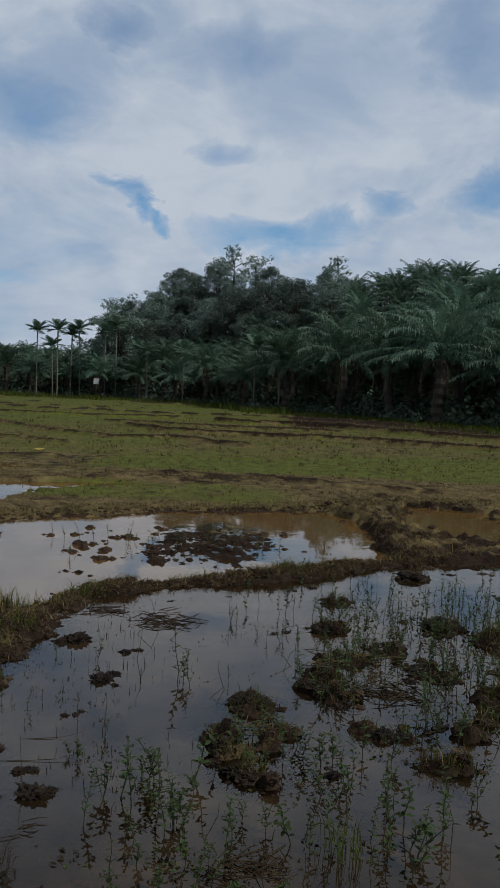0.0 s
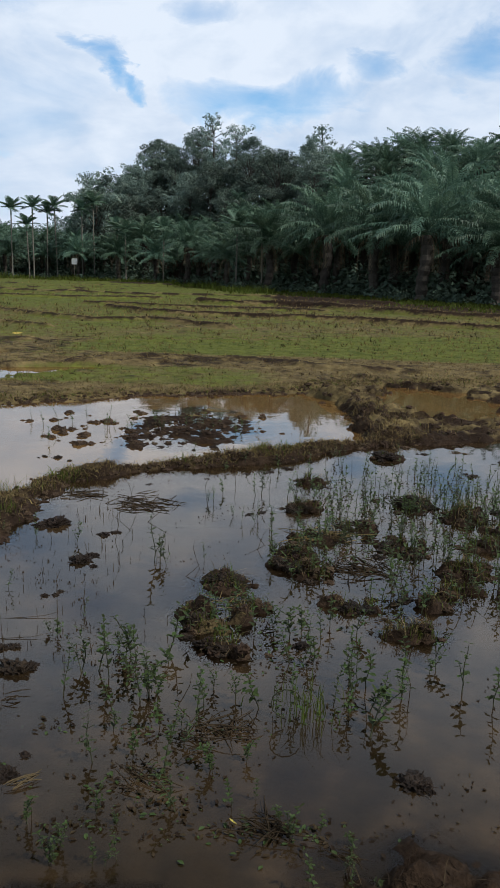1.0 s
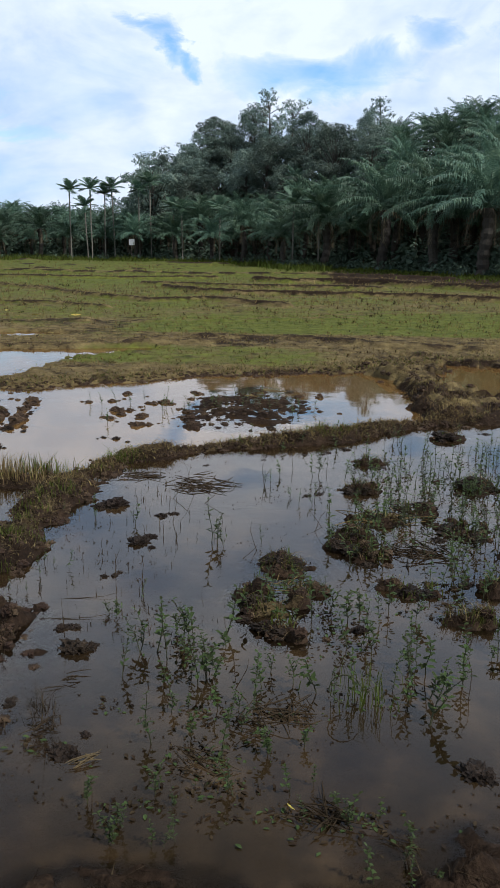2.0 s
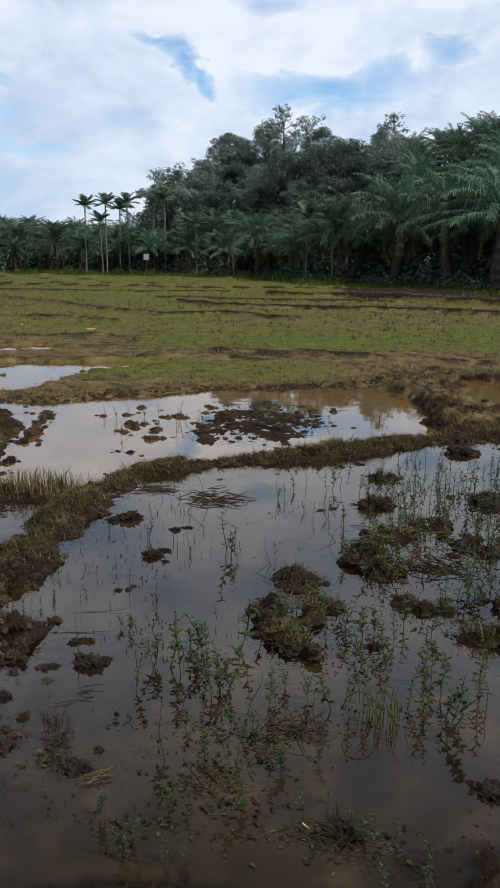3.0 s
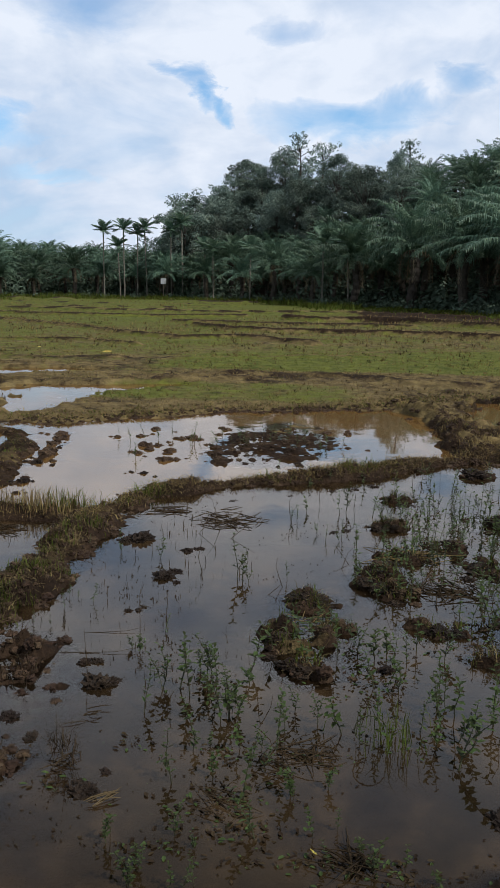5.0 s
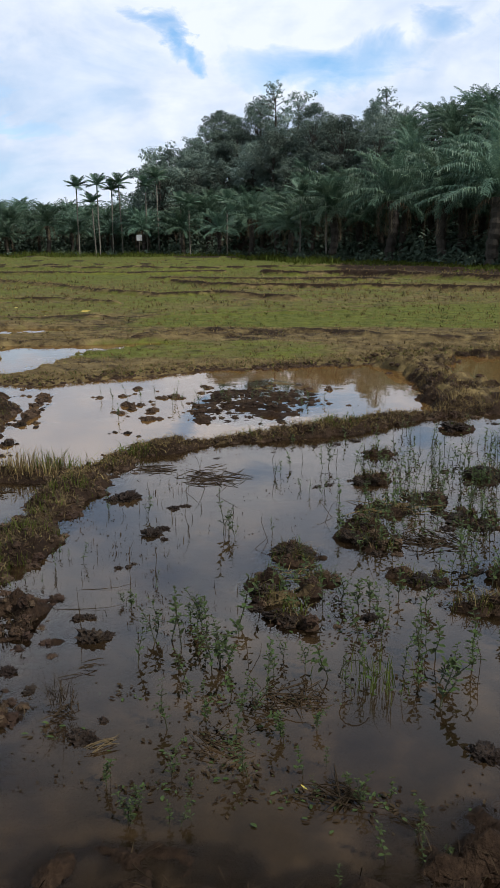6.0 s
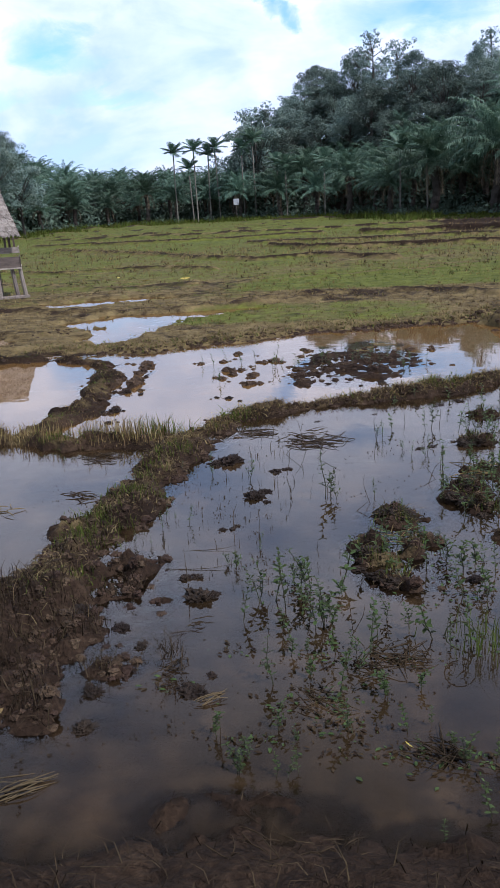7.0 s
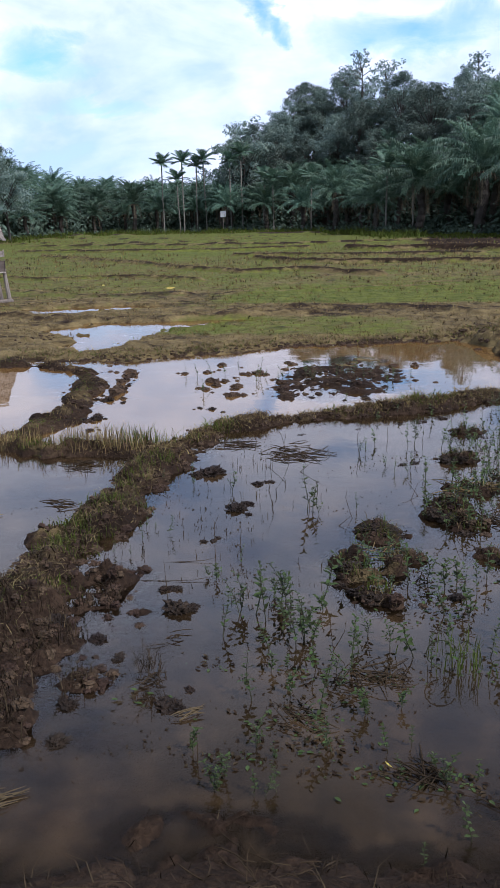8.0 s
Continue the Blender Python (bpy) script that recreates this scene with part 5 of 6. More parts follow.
    # small lumps over the mud flat
    strew([rng.uniform(-2.1, -1.25) for _ in range(260)], [rng.uniform(2.2, 3.9) for _ in range(260)], 0.006, 0.022, 0.6, -0.005)
    tagged(new("mud_crumbs", mesh_from("mud_crumbs", crumbs, crumb_faces, M["crumb"])), "crumbled dark mud along the edges of the bunds", "mud", kind="stuff")


scatter_clods()


# ---- water weeds ----
def leaf_mesh():
    v = [(0, 0, 0), (0.26, -0.19, 0.04), (0.62, -0.23, 0.06), (1, 0, -0.06), (0.62, 0.23, 0.06), (0.26, 0.19, 0.04), (0.45, 0, 0.0)]
    return mesh_from("leaf", v, [(0, 1, 6), (1, 2, 6), (2, 3, 6), (3, 4, 6), (4, 5, 6), (5, 0, 6)], M["weed"], True)


LEAF = leaf_mesh()


def weed_plant(seed, height, pairs, branches=0, far=False):
    rng = random.Random(seed)
    thing = new("weed_plant")
    bend = rng.uniform(-0.12, 0.12), rng.uniform(-0.12, 0.12)
    pts = [Vector((bend[0] * height * t * t * 2 + 0.012 * math.sin(t * 6 + seed), bend[1] * height * t * t * 2, height * t - (0.04 if t == 0 else 0))) for t in (0, 0.2, 0.4, 0.6, 0.8, 1.0)]
    lines = [tube(pts, [0.0036, 0.0034, 0.003, 0.0026, 0.002, 0.0012], 5)]
    joints = []
    for k in range(pairs):
        t = 0.22 + 0.78 * k / max(1, pairs - 1)
        i = min(int(t * 5), 4)
        joints.append((pts[i].lerp(pts[i + 1], t * 5 - i), k * 1.45 + rng.uniform(-0.3, 0.3), t))
    for b in range(branches):
        i, a = 1 + b % 3, b * 2.4 + rng.uniform(-0.4, 0.4)
        q = [pts[i] + Vector((math.cos(a) * 0.30 * s ** 0.8, math.sin(a) * 0.30 * s ** 0.8, 0.62 * s)) * height * 0.6 for s in (0, 0.35, 0.7, 1.0)]
        lines.append(tube(q, [0.0026, 0.0023, 0.0018, 0.001], 4))
        joints.extend((q[j], a + j * 1.5, 0.4 + 0.2 * j) for j in (1, 2, 3))
    part("stem", mesh_from("stem", *join(*lines), M["stem"]), thing)
    far_verts, far_faces = [], []
    for p, az, t in joints:
        for sg in (0, math.pi):
            if rng.random() < 0.12:
                continue
            s = rng.uniform(0.034, 0.060) * (1.1 - 0.4 * t)
            tilt = rng.uniform(-0.15, 0.75)
            turn = Matrix.Translation(p) @ Matrix.Rotation(az + sg, 4, "Z") @ Matrix.Rotation(-tilt, 4, "Y") @ Matrix.Diagonal((s, s, s, 1))
            if far:
                o = len(far_verts)
                far_verts.extend(turn @ v.co for v in LEAF.vertices)
                far_faces.extend(tuple(i + o for i in f.vertices) for f in LEAF.polygons)
            else:
                part("leaf", LEAF, thing).matrix_basis = turn
    if far:
        part("foliage", mesh_from("foliage", far_verts, far_faces, M["weed"], True), thing)
    return tagged(thing, "slender green weed standing in the flooded paddy", "weed", "weeds in the near pond")


def plant_weeds():
    rng = random.Random(12)
    near = [weed_plant(1, 0.30, 9), weed_plant(2, 0.24, 8, 2), weed_plant(3, 0.34, 10), weed_plant(4, 0.18, 7, 3), weed_plant(5, 0.27, 8, 1)]
    distant = [weed_plant(6, 0.28, 9, 2, True), weed_plant(7, 0.33, 10, 1, True), weed_plant(8, 0.22, 8, 3, True), weed_plant(9, 0.30, 9, 0, True)]
    first = set()

    def weed(x, y, s):
        src = rng.choice(near if y < 4.9 else distant)
        m = Matrix.Translation((x, y, max(0.0, place(x, y)) - 0.005)) @ Matrix.Rotation(rng.uniform(0, 6.28), 4, "Z") @ Matrix.Rotation(rng.uniform(-0.3, 0.3), 4, "X") @ Matrix.Diagonal((s, s, s, 1))
        if src.name not in first:
            first.add(src.name)
            src.matrix_basis = m
        else:
            copy_thing(src, m @ Matrix.Diagonal((1 / src.scale[0], 1 / src.scale[1], 1 / src.scale[2], 1)))

    # clusters: x, y, spread, count, size
    for x, y, sp, n, s in ((-0.57, 3.62, 0.07, 7, 0.9), (-0.42, 3.75, 0.06, 9, 1.0), (-0.45, 3.95, 0.05, 2, 0.8), (-0.40, 5.2, 0.05, 5, 0.95), (-0.27, 3.08, 0.11, 20, 0.8), (-0.38, 3.3, 0.09, 8, 0.85), (-0.12, 3.3, 0.12, 5, 0.6), (-0.17, 6.67, 0.03, 3, 0.7), (0.12, 6.2, 0.08, 5, 0.55),
                           (0.28, 6.88, 0.05, 3, 0.9), (0.59, 6.9, 0.1, 4, 0.8), (0.82, 6.75, 0.12, 6, 0.8), (1.04, 7.14, 0.15, 6, 0.8), (1.17, 6.7, 0.15, 7, 0.8), (1.46, 7.5, 0.2, 6, 0.7), (1.7, 7.4, 0.25, 7, 0.75), (0.29, 4.1, 0.06, 8, 0.85), (0.45, 3.76, 0.05, 6, 0.9), (0.06, 4.2, 0.1, 7, 0.5),
                           (0.39, 3.25, 0.10, 6, 0.75), (0.58, 3.3, 0.07, 7, 1.0), (0.7, 3.42, 0.08, 5, 0.95), (0.9, 3.7, 0.12, 4, 0.9), (0.82, 3.54, 0.05, 3, 0.9), (0.10, 3.33, 0.03, 2, 0.6), (-0.5, 2.46, 0.09, 11, 0.55), (0.3, 2.43, 0.12, 9, 0.5), (-0.4, 2.46, 0.05, 3, 0.4), (-0.10, 2.53, 0.03, 1, 0.6), (0.17, 2.4, 0.08, 5, 0.4), (0.29, 2.53, 0.02, 1, 0.4),
                           (-0.96, 4.06, 0.05, 3, 0.6), (-0.16, 5.28, 0.04, 2, 0.55), (-1.08, 5.56, 0.02, 1, 0.7), (0.72, 3.75, 0.05, 3, 0.8), (0.58, 4.0, 0.08, 4, 0.7), (0.87, 3.4, 0.03, 1, 0.6), (0.7, 5.5, 0.2, 10, 0.7), (0.95, 5.9, 0.25, 12, 0.7), (1.3, 6.3, 0.25, 10, 0.8),
                           (1.3, 4.6, 0.12, 6, 1.0), (1.6, 5.3, 0.25, 10, 0.85), (2.1, 5.95, 0.3, 12, 0.85), (2.4, 6.9, 0.3, 12, 0.85), (2.5, 7.7, 0.3, 8, 0.8), (1.8, 7.8, 0.25, 6, 0.7), (1.22, 3.6, 0.12, 4, 0.9), (1.05, 4.0, 0.15, 4, 0.8), (-0.7, 4.9, 0.3, 2, 0.4), (-1.5, 5.0, 0.12, 5, 0.4), (-1.45, 4.4, 0.15, 5, 0.45),
                           (1.25, 5.5, 0.25, 10, 0.6), (1.7, 6.6, 0.3, 12, 0.7), (2.0, 5.6, 0.25, 8, 0.7), (2.3, 6.4, 0.3, 8, 0.75), (0.55, 5.15, 0.12, 6, 0.5), (-0.1, 4.2, 0.1, 4, 0.45), (0.15, 2.5, 0.2, 7, 0.4), (-0.35, 2.75, 0.14, 6, 0.4), (-1.55, 5.8, 0.08, 4, 0.45), (-1.3, 10.2, 0.25, 4, 0.7), (-1.35, 9.9, 0.2, 3, 0.8), (-2.2, 10.6, 0.1, 2, 0.7), (-2.6, 10.25, 0.02, 1, 0.7)):
        for _ in range(round(n * (0.74 if y > 4.9 else 0.62))):
            weed(rng.gauss(x, sp * 1.25), rng.gauss(y, sp * 1.6), s * rng.uniform(0.6, 1.15))


plant_weeds()


# ---- stalks and twigs ----
def stalk(x, y, length, az, tilt, r=0.004, bend=0.06, material="rot", label="dead brown stalk sticking out of the water", z=0.0):
    d = Vector((math.cos(az) * math.cos(tilt), math.sin(az) * math.cos(tilt), math.sin(tilt)))
    s = Vector((-math.sin(az), math.cos(az), 0.3)) * bend * length
    p = Vector((x, y, max(z, place(x, y), 0.0)))
    pts = [p - d * 0.03, p + d * length * 0.35 + s * 0.7, p + d * length * 0.7 + s, p + d * length]
    ob = new("dead_stalk", mesh_from("dead_stalk", *tube(pts, [r, r * 0.9, r * 0.7, r * 0.4], 5), M[material]))
    return tagged(ob, label, "stalk", "dead stalks in the pond")


def drop_stalks():
    rng = random.Random(15)
    # lone stalks: x, y, length, heading, tilt
    for x, y, ln, az, tilt in ((-0.82, 5.62, 0.42, 1.7, 1.35), (-0.74, 6.3, 0.5, 2.2, 0.9), (-0.9, 6.2, 0.4, 1.0, 0.8), (-0.62, 6.1, 0.3, 0.4, 0.6), (-0.16, 5.1, 0.25, 2.0, 1.0), (-0.25, 4.95, 0.2, 0.5, 0.6), (-1.33, 3.98, 0.55, 0.15, 0.05), (-1.25, 4.25, 0.5, 0.2, 0.07),
                               (-0.98, 4.4, 0.3, 1.4, 1.3), (-0.85, 4.5, 0.22, 1.6, 1.4), (-1.1, 3.7, 0.3, 2.0, 1.2), (-0.66, 2.45, 0.16, 1.5, 1.45), (0.87, 3.3, 0.3, 1.6, 1.3), (0.3, 5.6, 0.3, 2.3, 0.6), (0.25, 5.5, 0.25, 0.8, 0.9), (0.35, 5.9, 0.2, 1.4, 1.2), (-0.15, 6.6, 0.3, 1.5, 1.4), (0.7, 7.3, 0.35, 1.5, 1.45), (0.4, 7.1, 0.35, 1.6, 1.4), (0.1, 7.2, 0.3, 1.4, 1.45),
                               (1.0, 7.6, 0.35, 1.5, 1.4), (1.3, 7.9, 0.3, 1.7, 1.4), (-0.2, 3.33, 0.2, 0.9, 0.9)):
        stalk(x, y, ln * rng.uniform(0.55, 0.85), az, tilt, 0.0022, rng.uniform(-0.12, 0.12))
    # bundles of flattened straw that float: x, y, count, length, heading, spread
    for x, y, n, ln, az, sp, mt in ((-0.7, 6.6, 34, 0.4, 0.2, 0.10, "rot"), (-1.25, 6.85, 12, 0.5, 0.15, 0.06, "rot"), (0.04, 3.14, 26, 0.3, 0.35, 0.06, "rot"), (-0.1, 3.05, 10, 0.35, 0.1, 0.05, "rot"), (0.95, 5.15, 26, 0.5, 2.5, 0.08, "rot"), (0.75, 5.85, 20, 0.4, 0.2, 0.1, "straw"), (-0.76, 2.75, 8, 0.22, 0.75, 0.015, "old"), (-0.3, 2.78, 14, 0.3, 2.9, 0.05, "rot"),
                                    (0.18, 2.49, 20, 0.4, 2.85, 0.03, "rot"), (-1.35, 2.14, 14, 0.34, 0.55, 0.03, "old"), (-0.43, 1.82, 14, 0.16, 2.8, 0.06, "rot"), (-0.15, 1.88, 12, 0.14, 0.5, 0.04, "rot"), (0.45, 2.35, 4, 0.25, 2.4, 0.03, "rot"), (-2.9, 4.85, 14, 0.25, 2.9, 0.06, "straw"), (-2.3, 5.15, 8, 0.3, 0.1, 0.05, "rot"), (-2.5, 6.1, 12, 0.3, 0.1, 0.08, "rot"),
                                    (-0.98, 3.0, 12, 0.22, 1.35, 0.03, "rot"), (0.05, 4.5, 14, 0.3, 0.6, 0.08, "straw"), (-1.0, 3.35, 5, 0.2, 0.6, 0.05, "rot")):
        thing = new("straw_bundle")
        thick = 1.05 if y > 4.5 else 0.75
        fan = 0.16 if mt == "old" else 0.75
        for _ in range(round(n * 1.5) if y > 4.5 else max(6, n)):
            a = az + rng.gauss(0, fan)
            q = Vector((x + rng.gauss(0, sp * 1.2), y + rng.gauss(0, sp), max(0.0, place(x, y)) + rng.uniform(-0.004, 0.02)))
            d = Vector((math.cos(a), math.sin(a), rng.uniform(-0.06, 0.14))) * ln * rng.uniform(0.3, 0.8)
            up = Vector((rng.gauss(0, 0.006), rng.gauss(0, 0.006), rng.uniform(0, 0.012)))
            part("straw", mesh_from("straw", *tube([q - d * 0.5, q - d * 0.2 + up, q + d * 0.2 + up, q + d * 0.5], [0.002 * thick, 0.0034 * thick, 0.0034 * thick, 0.0014 * thick], 5), M[mt]), thing)
        tagged(thing, "flattened bundle of dead straw floating in the pond", "straw", "straw bundles")
    # curled reed by the weeds
    pts = [Vector((0.30 + 0.07 * math.cos(a), 3.2, 0.1 + 0.07 * math.sin(a))) for a in np.linspace(0.3, 4.6, 10)]
    ob = new("curled_reed", mesh_from("curled_reed", *tube(pts, [0.003] * 10, 5), M["stem"]))
    tagged(ob, "curled green reed beside the pond weeds", "reed")


drop_stalks()


def fallen_leaf(x, y, z, s, az, label, material="yellow"):
    v = [(-1, 0, 0.05), (-0.3, -0.32, 0.0), (0.4, -0.28, 0.05), (1, 0, 0.1), (0.4, 0.3, 0.02), (-0.3, 0.3, 0.04), (0, 0, -0.04)]
    f = [(0, 1, 6), (1, 2, 6), (2, 3, 6), (3, 4, 6), (4, 5, 6), (5, 0, 6)]
    ob = new("fallen_leaf", mesh_from("fallen_leaf", v, f, M[material]))
    ob.matrix_world = Matrix.Translation((x, y, z)) @ Matrix.Rotation(az, 4, "Z") @ Matrix.Rotation(0.4, 4, "X") @ Matrix.Diagonal((s, s, s, 1))
    tagged(ob, label, "leaf")


fallen_leaf(-1.62, 2.5, 0.05, 0.04, 1.2, "pale dead leaf on the muddy bund", "straw")
fallen_leaf(0.06, 2.5, 0.03, 0.022, 2.3, "yellow fallen leaf on floating straw")
for px, py, s in ((-6.1, 23.0, 0.16), (-7.25, 22.8, 0.12), (-6.9, 21.7, 0.1), (-8.6, 24.3, 0.1), (-7.6, 22.4, 0.09), (-1.7, 7.6, 0.04)):
    fallen_leaf(px, py, place(px, py) + s * 0.35, s, px * 3, "pale yellow leaf lying on the field stubble")


# ---- hut ----
def hut():
    random.seed(33)
    thing = new("field_hut")
    gx, gy = -11.26, 19.5          # middle of the hut
    g0 = 0.03
    W, D = 1.9, 1.5               # along x, along y
    deck = 0.92
    eave, ridge = 1.72, 2.72

    def piece(name, geo, material, label=""):
        return part(name, mesh_from(name, *geo, M[material]), thing, label)

    for i, (dx, dy) in enumerate(((-W / 2, -D / 2), (0.0, -D / 2), (W / 2, -D / 2), (-W / 2, D / 2), (W / 2, D / 2))):
        lean = random.uniform(-0.06, 0.06)
        piece("post", tube([(dx + lean, dy, g0 - 0.15), (dx, dy, deck), (dx, dy, eave + 0.05)], [0.055, 0.05, 0.045], 7), "post")
    for dx in (W / 2 + 0.38, W / 2 + 0.58):
        piece("post", tube([(dx + 0.1, -D / 2 + 0.1, g0 - 0.15), (dx, -D / 2 + 0.15, deck)], [0.06, 0.05], 7), "post", "leaning prop under the side platform")
    for i in range(9):
        piece("deck_board", box(-W / 2 + W * (i + 0.5) / 9, 0, deck, W / 9 - 0.012, D + 0.1, 0.03, 0.006), "plank")
    for zc, h, mt in ((deck + 0.10, 0.17, "plank"), (deck + 0.29, 0.17, "plank"), (deck + 0.47, 0.14, "darkplank")):
        piece("wall_board", box(0, -D / 2 - 0.06, zc, W + 0.05, 0.025, h, 0.008), mt)
        piece("wall_board", box(0, D / 2 + 0.06, zc, W + 0.05, 0.025, h, 0.008), mt)
    for zc, h, mt in ((deck + 0.04, 0.30, "darkplank"), (deck + 0.36, 0.14, "plank")):
        piece("wall_board", box(W / 2 + 0.32, -D / 2 + 0.03, zc, 0.62, 0.03, h, 0.008), mt)
        piece("wall_board", box(W / 2 + 0.62, 0, zc, 0.03, D, h, 0.008), mt)
    piece("side_deck", box(W / 2 + 0.33, 0, deck - 0.1, 0.62, D, 0.035, 0.006), "plank")
    for k in range(3):
        piece("window_bar", box(W / 2 + 0.3 + 0.11 * k, -D / 2 + 0.05, deck + 0.6, 0.05, 0.04, 0.36, 0.004), "darkplank")
    piece("window_bar", box(W / 2 - 0.12, -D / 2, eave - 0.2, 0.22, 0.04, 0.35, 0.004), "plank")
    piece("beam", tube([(-W / 2 - 0.2, -D / 2, eave), (W / 2 + 0.35, -D / 2, eave)], [0.04, 0.035], 6), "post")
    piece("beam", tube([(-W / 2 - 0.2, D / 2, eave), (W / 2 + 0.35, D / 2, eave)], [0.04, 0.035], 6), "post")
    piece("beam", tube([(-W / 2 - 0.2, 0, ridge - 0.06), (W / 2 + 0.2, 0, ridge - 0.06)], [0.04, 0.035], 6), "post")
    # thatch: overlapping courses of palm leaf with ragged ends, on both slopes
    for sg in (-1, 1):
        for c in range(10):
            v, f = [], []
            n = 90
            t0, t1 = c / 10, (c + 1.5) / 10
            for k in range(n + 1):
                jag = random.uniform(-0.03, 0.05)
                for t, lift, j in ((t0, 0.015, 0), (t1, 0.035 + random.uniform(0, 0.03), jag)):
                    tt = t + j
                    lo, hi = -W / 2 - 0.10 - 0.30 * tt, W / 2 + 0.34 + 0.34 * tt
                    v.append(Vector((lo + (hi - lo) * k / n + random.uniform(-0.01, 0.01), sg * (D / 2 + 0.28) * tt, ridge - (ridge - eave + 0.06) * tt + lift)))
                v.append(v[-1] - Vector((0, 0, 0.03)))
            for k in range(n):
                a = k * 3
                f.extend(((a, a + 3, a + 4, a + 1), (a + 1, a + 4, a + 5, a + 2)))
            piece("thatch_course", (v, f), "thatch")
    # woven leaf closes both gables
    for sx in (-1, 1):
        gx2 = W / 2 + (0.3 if sx > 0 else 0.08)
        gv = [Vector((sx * gx2, 0, ridge - 0.05)), Vector((sx * (gx2 + 0.2), -D / 2 - 0.12, eave + 0.02)), Vector((sx * (gx2 + 0.2), D / 2 + 0.12, eave + 0.02))]
        gv += [p - Vector((sx * 0.03, 0, 0)) for p in gv]
        piece("gable", (gv, [(0, 1, 2), (5, 4, 3), (0, 3, 4, 1), (1, 4, 5, 2), (2, 5, 3, 0)]), "thatch")
    piece("ridge_cap", tube([(-W / 2 - 0.14, 0, ridge + 0.0), (0, 0, ridge + 0.01), (W / 2 + 0.36, 0, ridge + 0.0)], [0.06, 0.065, 0.055], 8), "thatch")
    # ladder of poles beside the posts
    for k in range(3):
        piece("ladder_pole", tube([(-W / 2 - 0.2, -D / 2 - 0.35, 0.18 + 0.1 * k), (W / 2 - 0.1, -D / 2 - 0.2, 0.30 + 0.1 * k)], [0.035, 0.03], 6), "darkplank")
    piece("ground_log", tube([(-W / 2 - 0.3, -D / 2 - 0.3, g0 + 0.05), (W / 2 + 0.75, -D / 2 + 0.02, g0 + 0.05)], [0.07, 0.055], 7), "post")
    thing.matrix_basis = Matrix.Translation((gx, gy, 0)) @ Matrix.Rotation(0.45, 4, "Z")
    tagged(thing, "small raised field hut of grey planks with a thatched roof", "hut")


hut()


def sign():
    az, d = -10.9, 136.0
    x, y = d * math.sin(radians(az)), d * math.cos(radians(az))
    g = place(x, y)
    thing = new("sign_board")
    part("post", mesh_from("post", *tube([(0, 0, -0.3), (0, 0, 3.4)], [0.05, 0.05], 7), M["post"]), thing)
    part("board", mesh_from("board", *box(0, -0.07, 2.95, 0.9, 0.05, 0.95, 0.01), M["white"]), thing, "plain white board")
    thing.matrix_basis = Matrix.Translation((x, y, g)) @ Matrix.Rotation(radians(-az), 4, "Z")
    tagged(thing, "white square board on a post before the woods", "sign")


sign()


def floating_bits():
    """Specks of leaf and straw that drift on the near pond."""
    r = np.random.RandomState(44)
    n = 5200
    x, y = r.uniform(-2.6, 2.6, n), 2.0 + 6.0 * r.uniform(0, 1, n) ** 1.4
    keep = (land(x, y) < -0.02) & (fbm(x, y, 0.5, 91) + 0.35 * vnoise(x, y, 0.12, 95) > 0.16)
    x, y = x[keep], y[keep]
    verts, faces = [], []
    for px, py in zip(x, y):
        s, a, e = r.uniform(0.003, 0.011), r.uniform(0, 6.28), r.uniform(0.25, 0.8)
        u, w = Vector((math.cos(a), math.sin(a), 0)) * s, Vector((-math.sin(a), math.cos(a), 0)) * s * e
        p, o = Vector((px, py, 0.003)), len(verts)
        verts.extend((p - u, p + w + Vector((0, 0, 0.002)), p + u + Vector((0, 0, 0.004)), p - w, p - Vector((0, 0, 0.004))))
        faces.extend(((o, o + 3, o + 2, o + 1), (o, o + 1, o + 4), (o + 1, o + 2, o + 4), (o + 2, o + 3, o + 4), (o + 3, o, o + 4)))
    tagged(new("floating_litter", mesh_from("floating_litter", verts, faces, M["rot"])), "dark specks of leaf and straw drifting on the pond", "litter", kind="stuff")


floating_bits()


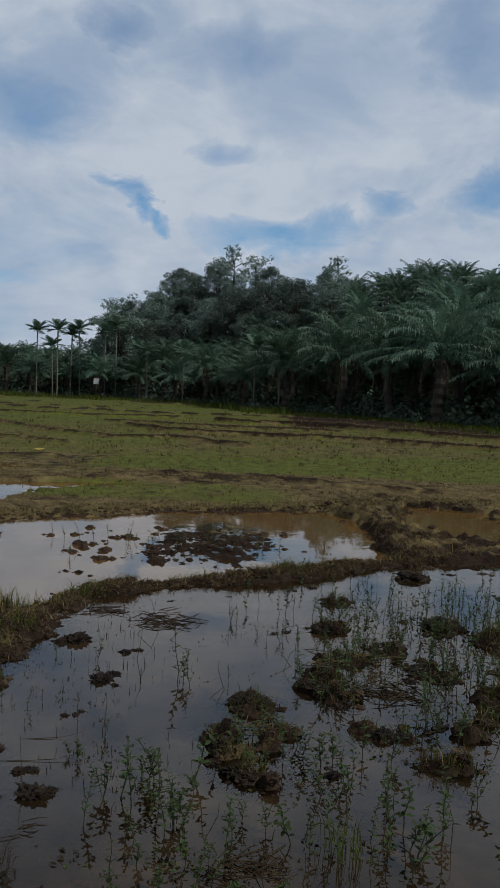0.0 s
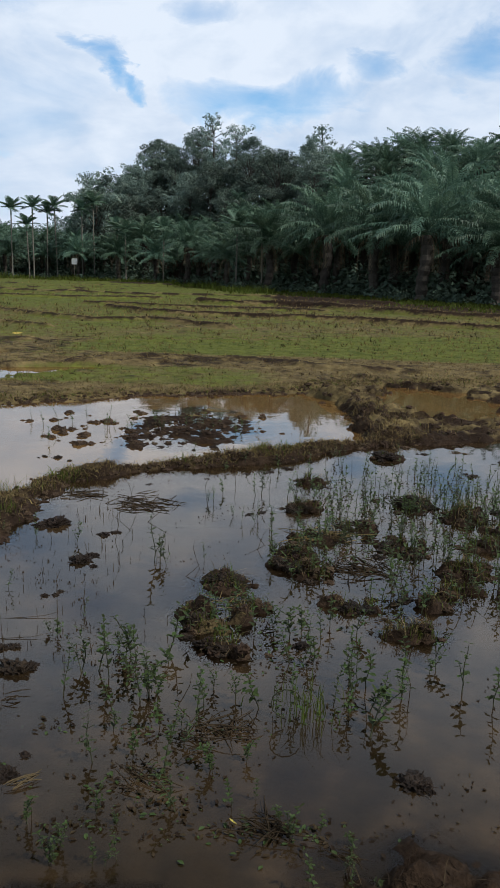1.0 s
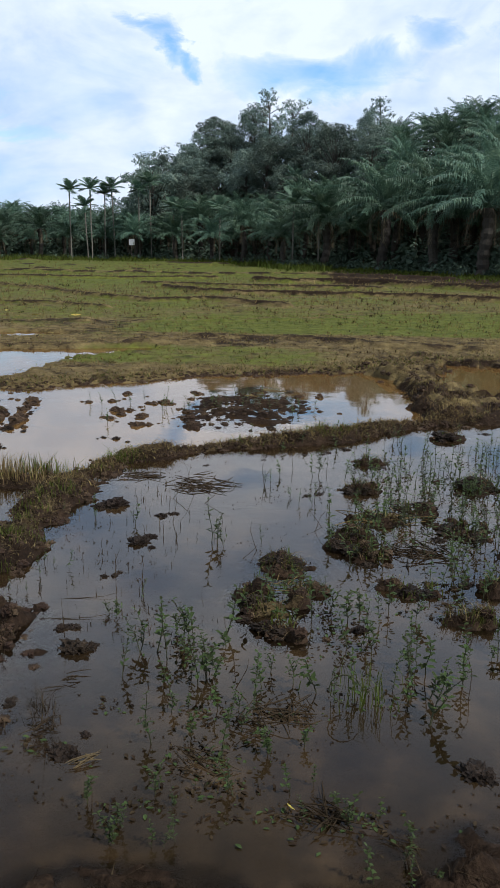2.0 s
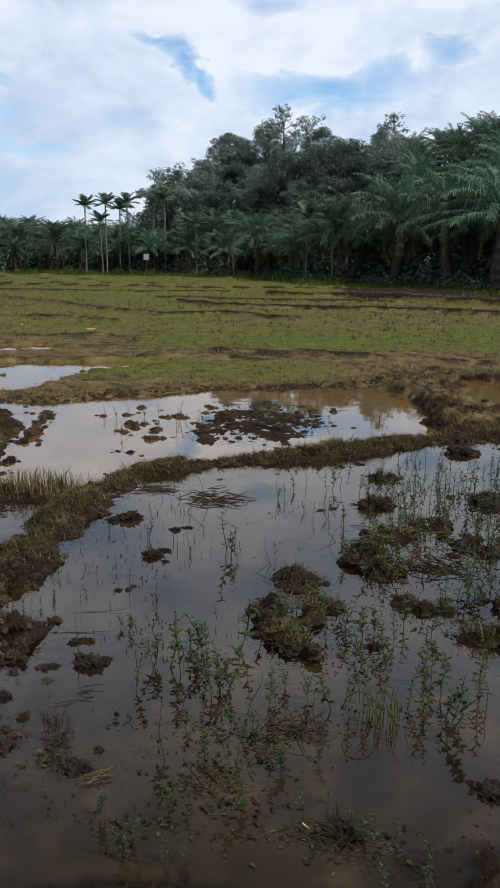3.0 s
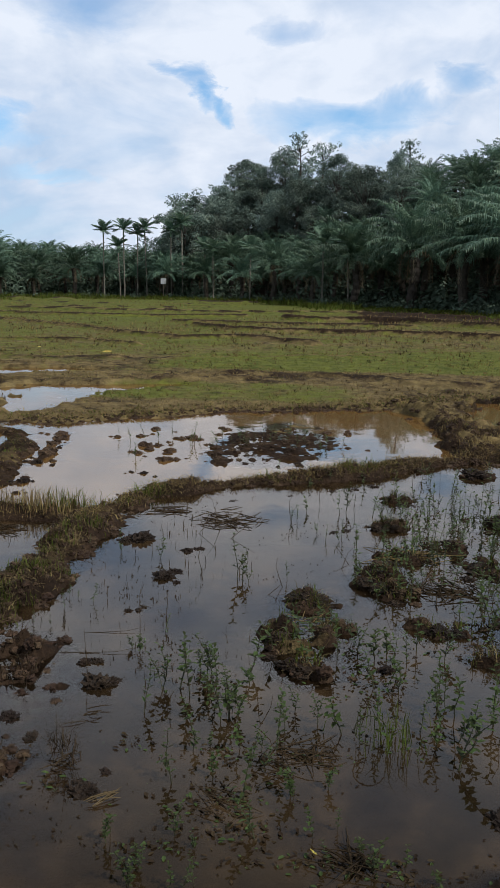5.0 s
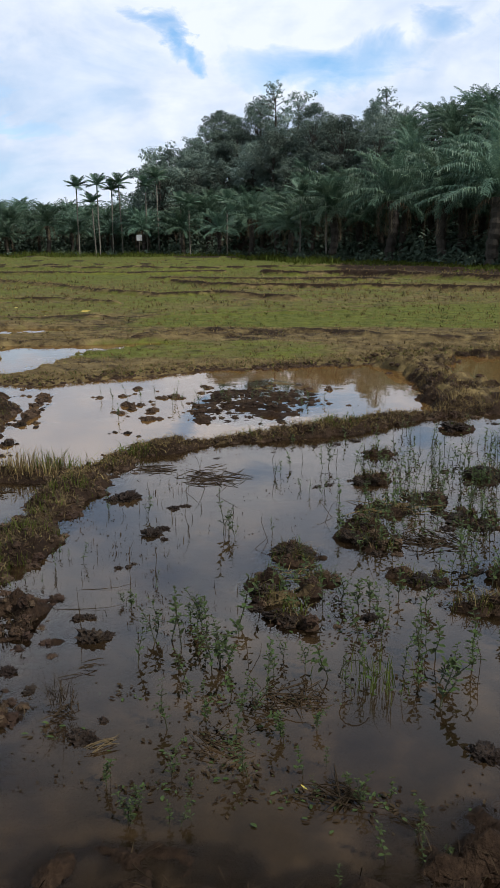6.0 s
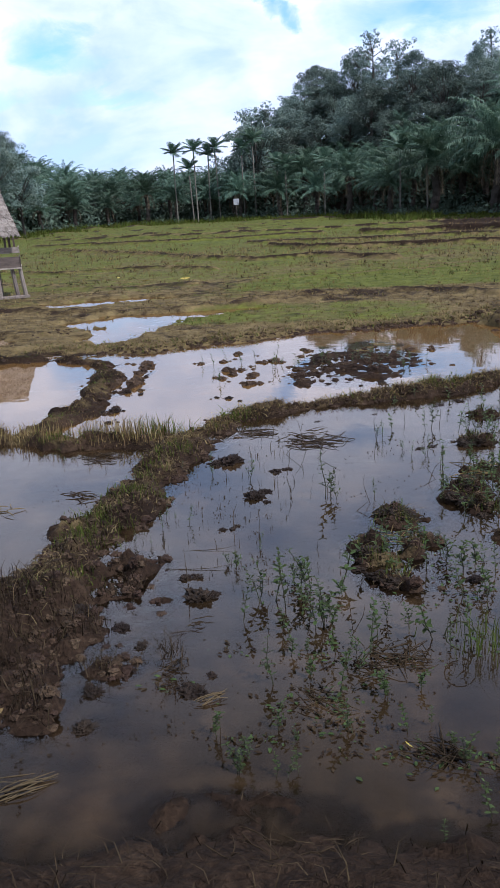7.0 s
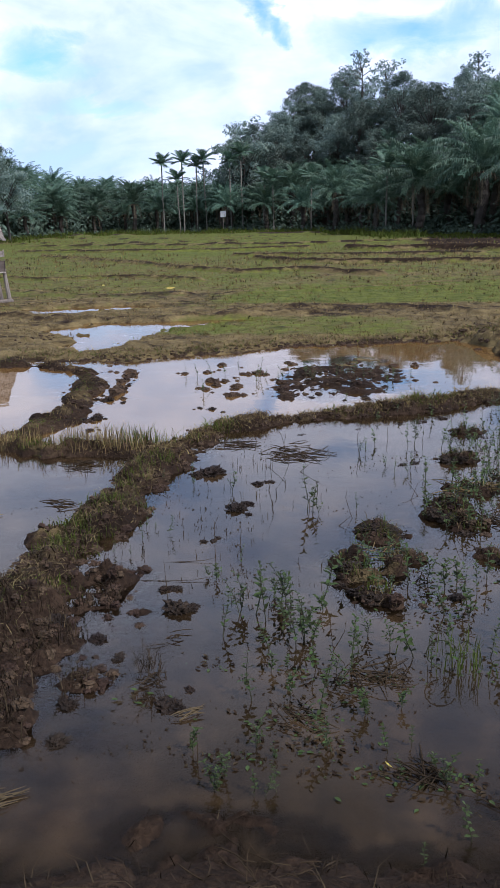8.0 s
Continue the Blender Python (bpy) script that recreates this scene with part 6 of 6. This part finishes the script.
def leaf_mats():
    """Drowned leaves and stalks matted at the surface of the near pond."""
    r = random.Random(52)
    for mt, count, name, label in (("rot", 26, "drowned_litter", "dark drowned leaves matted in the shallow pond"), ("weed", 9, "drowned_leaves", "limp green leaves floating in mats on the pond")):
        verts, faces = [], []
        for x, y, sx, sy, k in ((-0.35, 2.78, 0.13, 0.09, 3), (-0.2, 2.6, 0.12, 0.1, 3), (0.18, 2.47, 0.2, 0.05, 4), (0.04, 3.12, 0.13, 0.06, 3), (-0.55, 2.52, 0.12, 0.06, 2), (-0.3, 3.1, 0.1, 0.07, 2), (0.45, 3.3, 0.14, 0.09, 2),
                                (-1.0, 2.85, 0.08, 0.06, 2), (-0.45, 3.7, 0.12, 0.08, 2), (0.3, 3.75, 0.18, 0.12, 3), (0.35, 4.15, 0.14, 0.14, 3), (0.9, 4.2, 0.2, 0.2, 3), (-0.75, 3.15, 0.06, 0.06, 1), (-0.3, 2.72, 0.22, 0.16, 4), (0.3, 2.42, 0.25, 0.1, 3)):
            for _ in range(count * k):
                s, a = r.uniform(0.008, 0.036), r.uniform(0, 6.28)
                turn = Matrix.Translation((r.gauss(x, sx * 0.75), r.gauss(y, sy * 0.7), r.uniform(-0.006, 0.008))) @ Matrix.Rotation(a, 4, "Z") @ Matrix.Rotation(r.uniform(-0.25, 0.1), 4, "Y") @ Matrix.Diagonal((s, s, s, 1))
                o = len(verts)
                verts.extend(turn @ v.co for v in LEAF.vertices)
                faces.extend(tuple(i + o for i in f.vertices) for f in LEAF.polygons)
        tagged(new(name, mesh_from(name, verts, faces, M[mt])), label, "litter", kind="stuff")


leaf_mats()


def weed_thicket():
    """Close-set weeds and stalks on and round the mud islands, past counting."""
    rng = random.Random(61)
    stems, leaves, leaf_faces, stem_faces = [], [], [], []
    for x, y, sx, sy, n, s in ((0.55, 5.3, 0.16, 0.3, 14, 0.6), (1.0, 5.9, 0.35, 0.4, 22, 0.7), (1.5, 6.6, 0.4, 0.5, 22, 0.7), (1.3, 5.3, 0.3, 0.35, 20, 0.75), (2.1, 6.1, 0.35, 0.5, 34, 0.85), (1.9, 5.2, 0.3, 0.3, 18, 0.85), (2.4, 7.0, 0.35, 0.4, 26, 0.9),
                               (1.9, 7.7, 0.5, 0.4, 14, 0.7), (0.9, 7.0, 0.4, 0.25, 8, 0.7), (1.2, 4.6, 0.2, 0.14, 8, 0.75), (0.05, 4.3, 0.14, 0.25, 12, 0.45), (-0.6, 10.3, 0.4, 0.5, 14, 0.6), (-1.6, 9.9, 0.4, 0.4, 8, 0.7), (0.3, 10.1, 0.3, 0.3, 6, 0.6), (0.6, 8.2, 0.5, 0.15, 8, 0.5)):
        for _ in range(n):
            px, py, h = rng.gauss(x, sx), rng.gauss(y, sy), 0.34 * s * rng.uniform(0.5, 1.15)
            z, lx, ly = max(0.0, place(px, py)) - 0.01, rng.gauss(0, 0.16) * h, rng.gauss(0, 0.16) * h
            pts = [Vector((px + lx * t * t, py + ly * t * t, z + h * t)) for t in (0, 0.35, 0.7, 1.0)]
            v, f = tube(pts, [0.0032, 0.0028, 0.0022, 0.0012], 4)
            o = len(stems)
            stems.extend(v), stem_faces.extend(tuple(i + o for i in q) for q in f)
            for k in range(7):
                t = 0.25 + 0.75 * k / 6
                i = min(int(t * 3), 2)
                p = pts[i].lerp(pts[i + 1], t * 3 - i)
                for sg in (0, math.pi):
                    if rng.random() < 0.25:
                        continue
                    ls = rng.uniform(0.03, 0.055) * (1.1 - 0.4 * t)
                    turn = Matrix.Translation(p) @ Matrix.Rotation(k * 1.45 + sg + rng.uniform(-0.4, 0.4), 4, "Z") @ Matrix.Rotation(-rng.uniform(-0.2, 0.8), 4, "Y") @ Matrix.Diagonal((ls, ls, ls, 1))
                    o = len(leaves)
                    leaves.extend(turn @ vv.co for vv in LEAF.vertices)
                    leaf_faces.extend(tuple(i2 + o for i2 in q.vertices) for q in LEAF.polygons)
    thing = new("weed_thicket", mesh_from("weed_thicket", leaves, leaf_faces, M["weed"], True))
    tagged(thing, "close-set green weeds on and round the mud islands", "weeds", kind="stuff")
    tagged(new("weed_stems", mesh_from("weed_stems", stems, stem_faces, M["stem"])), "thin stems of the weeds on the mud islands", "weeds", kind="stuff")


weed_thicket()
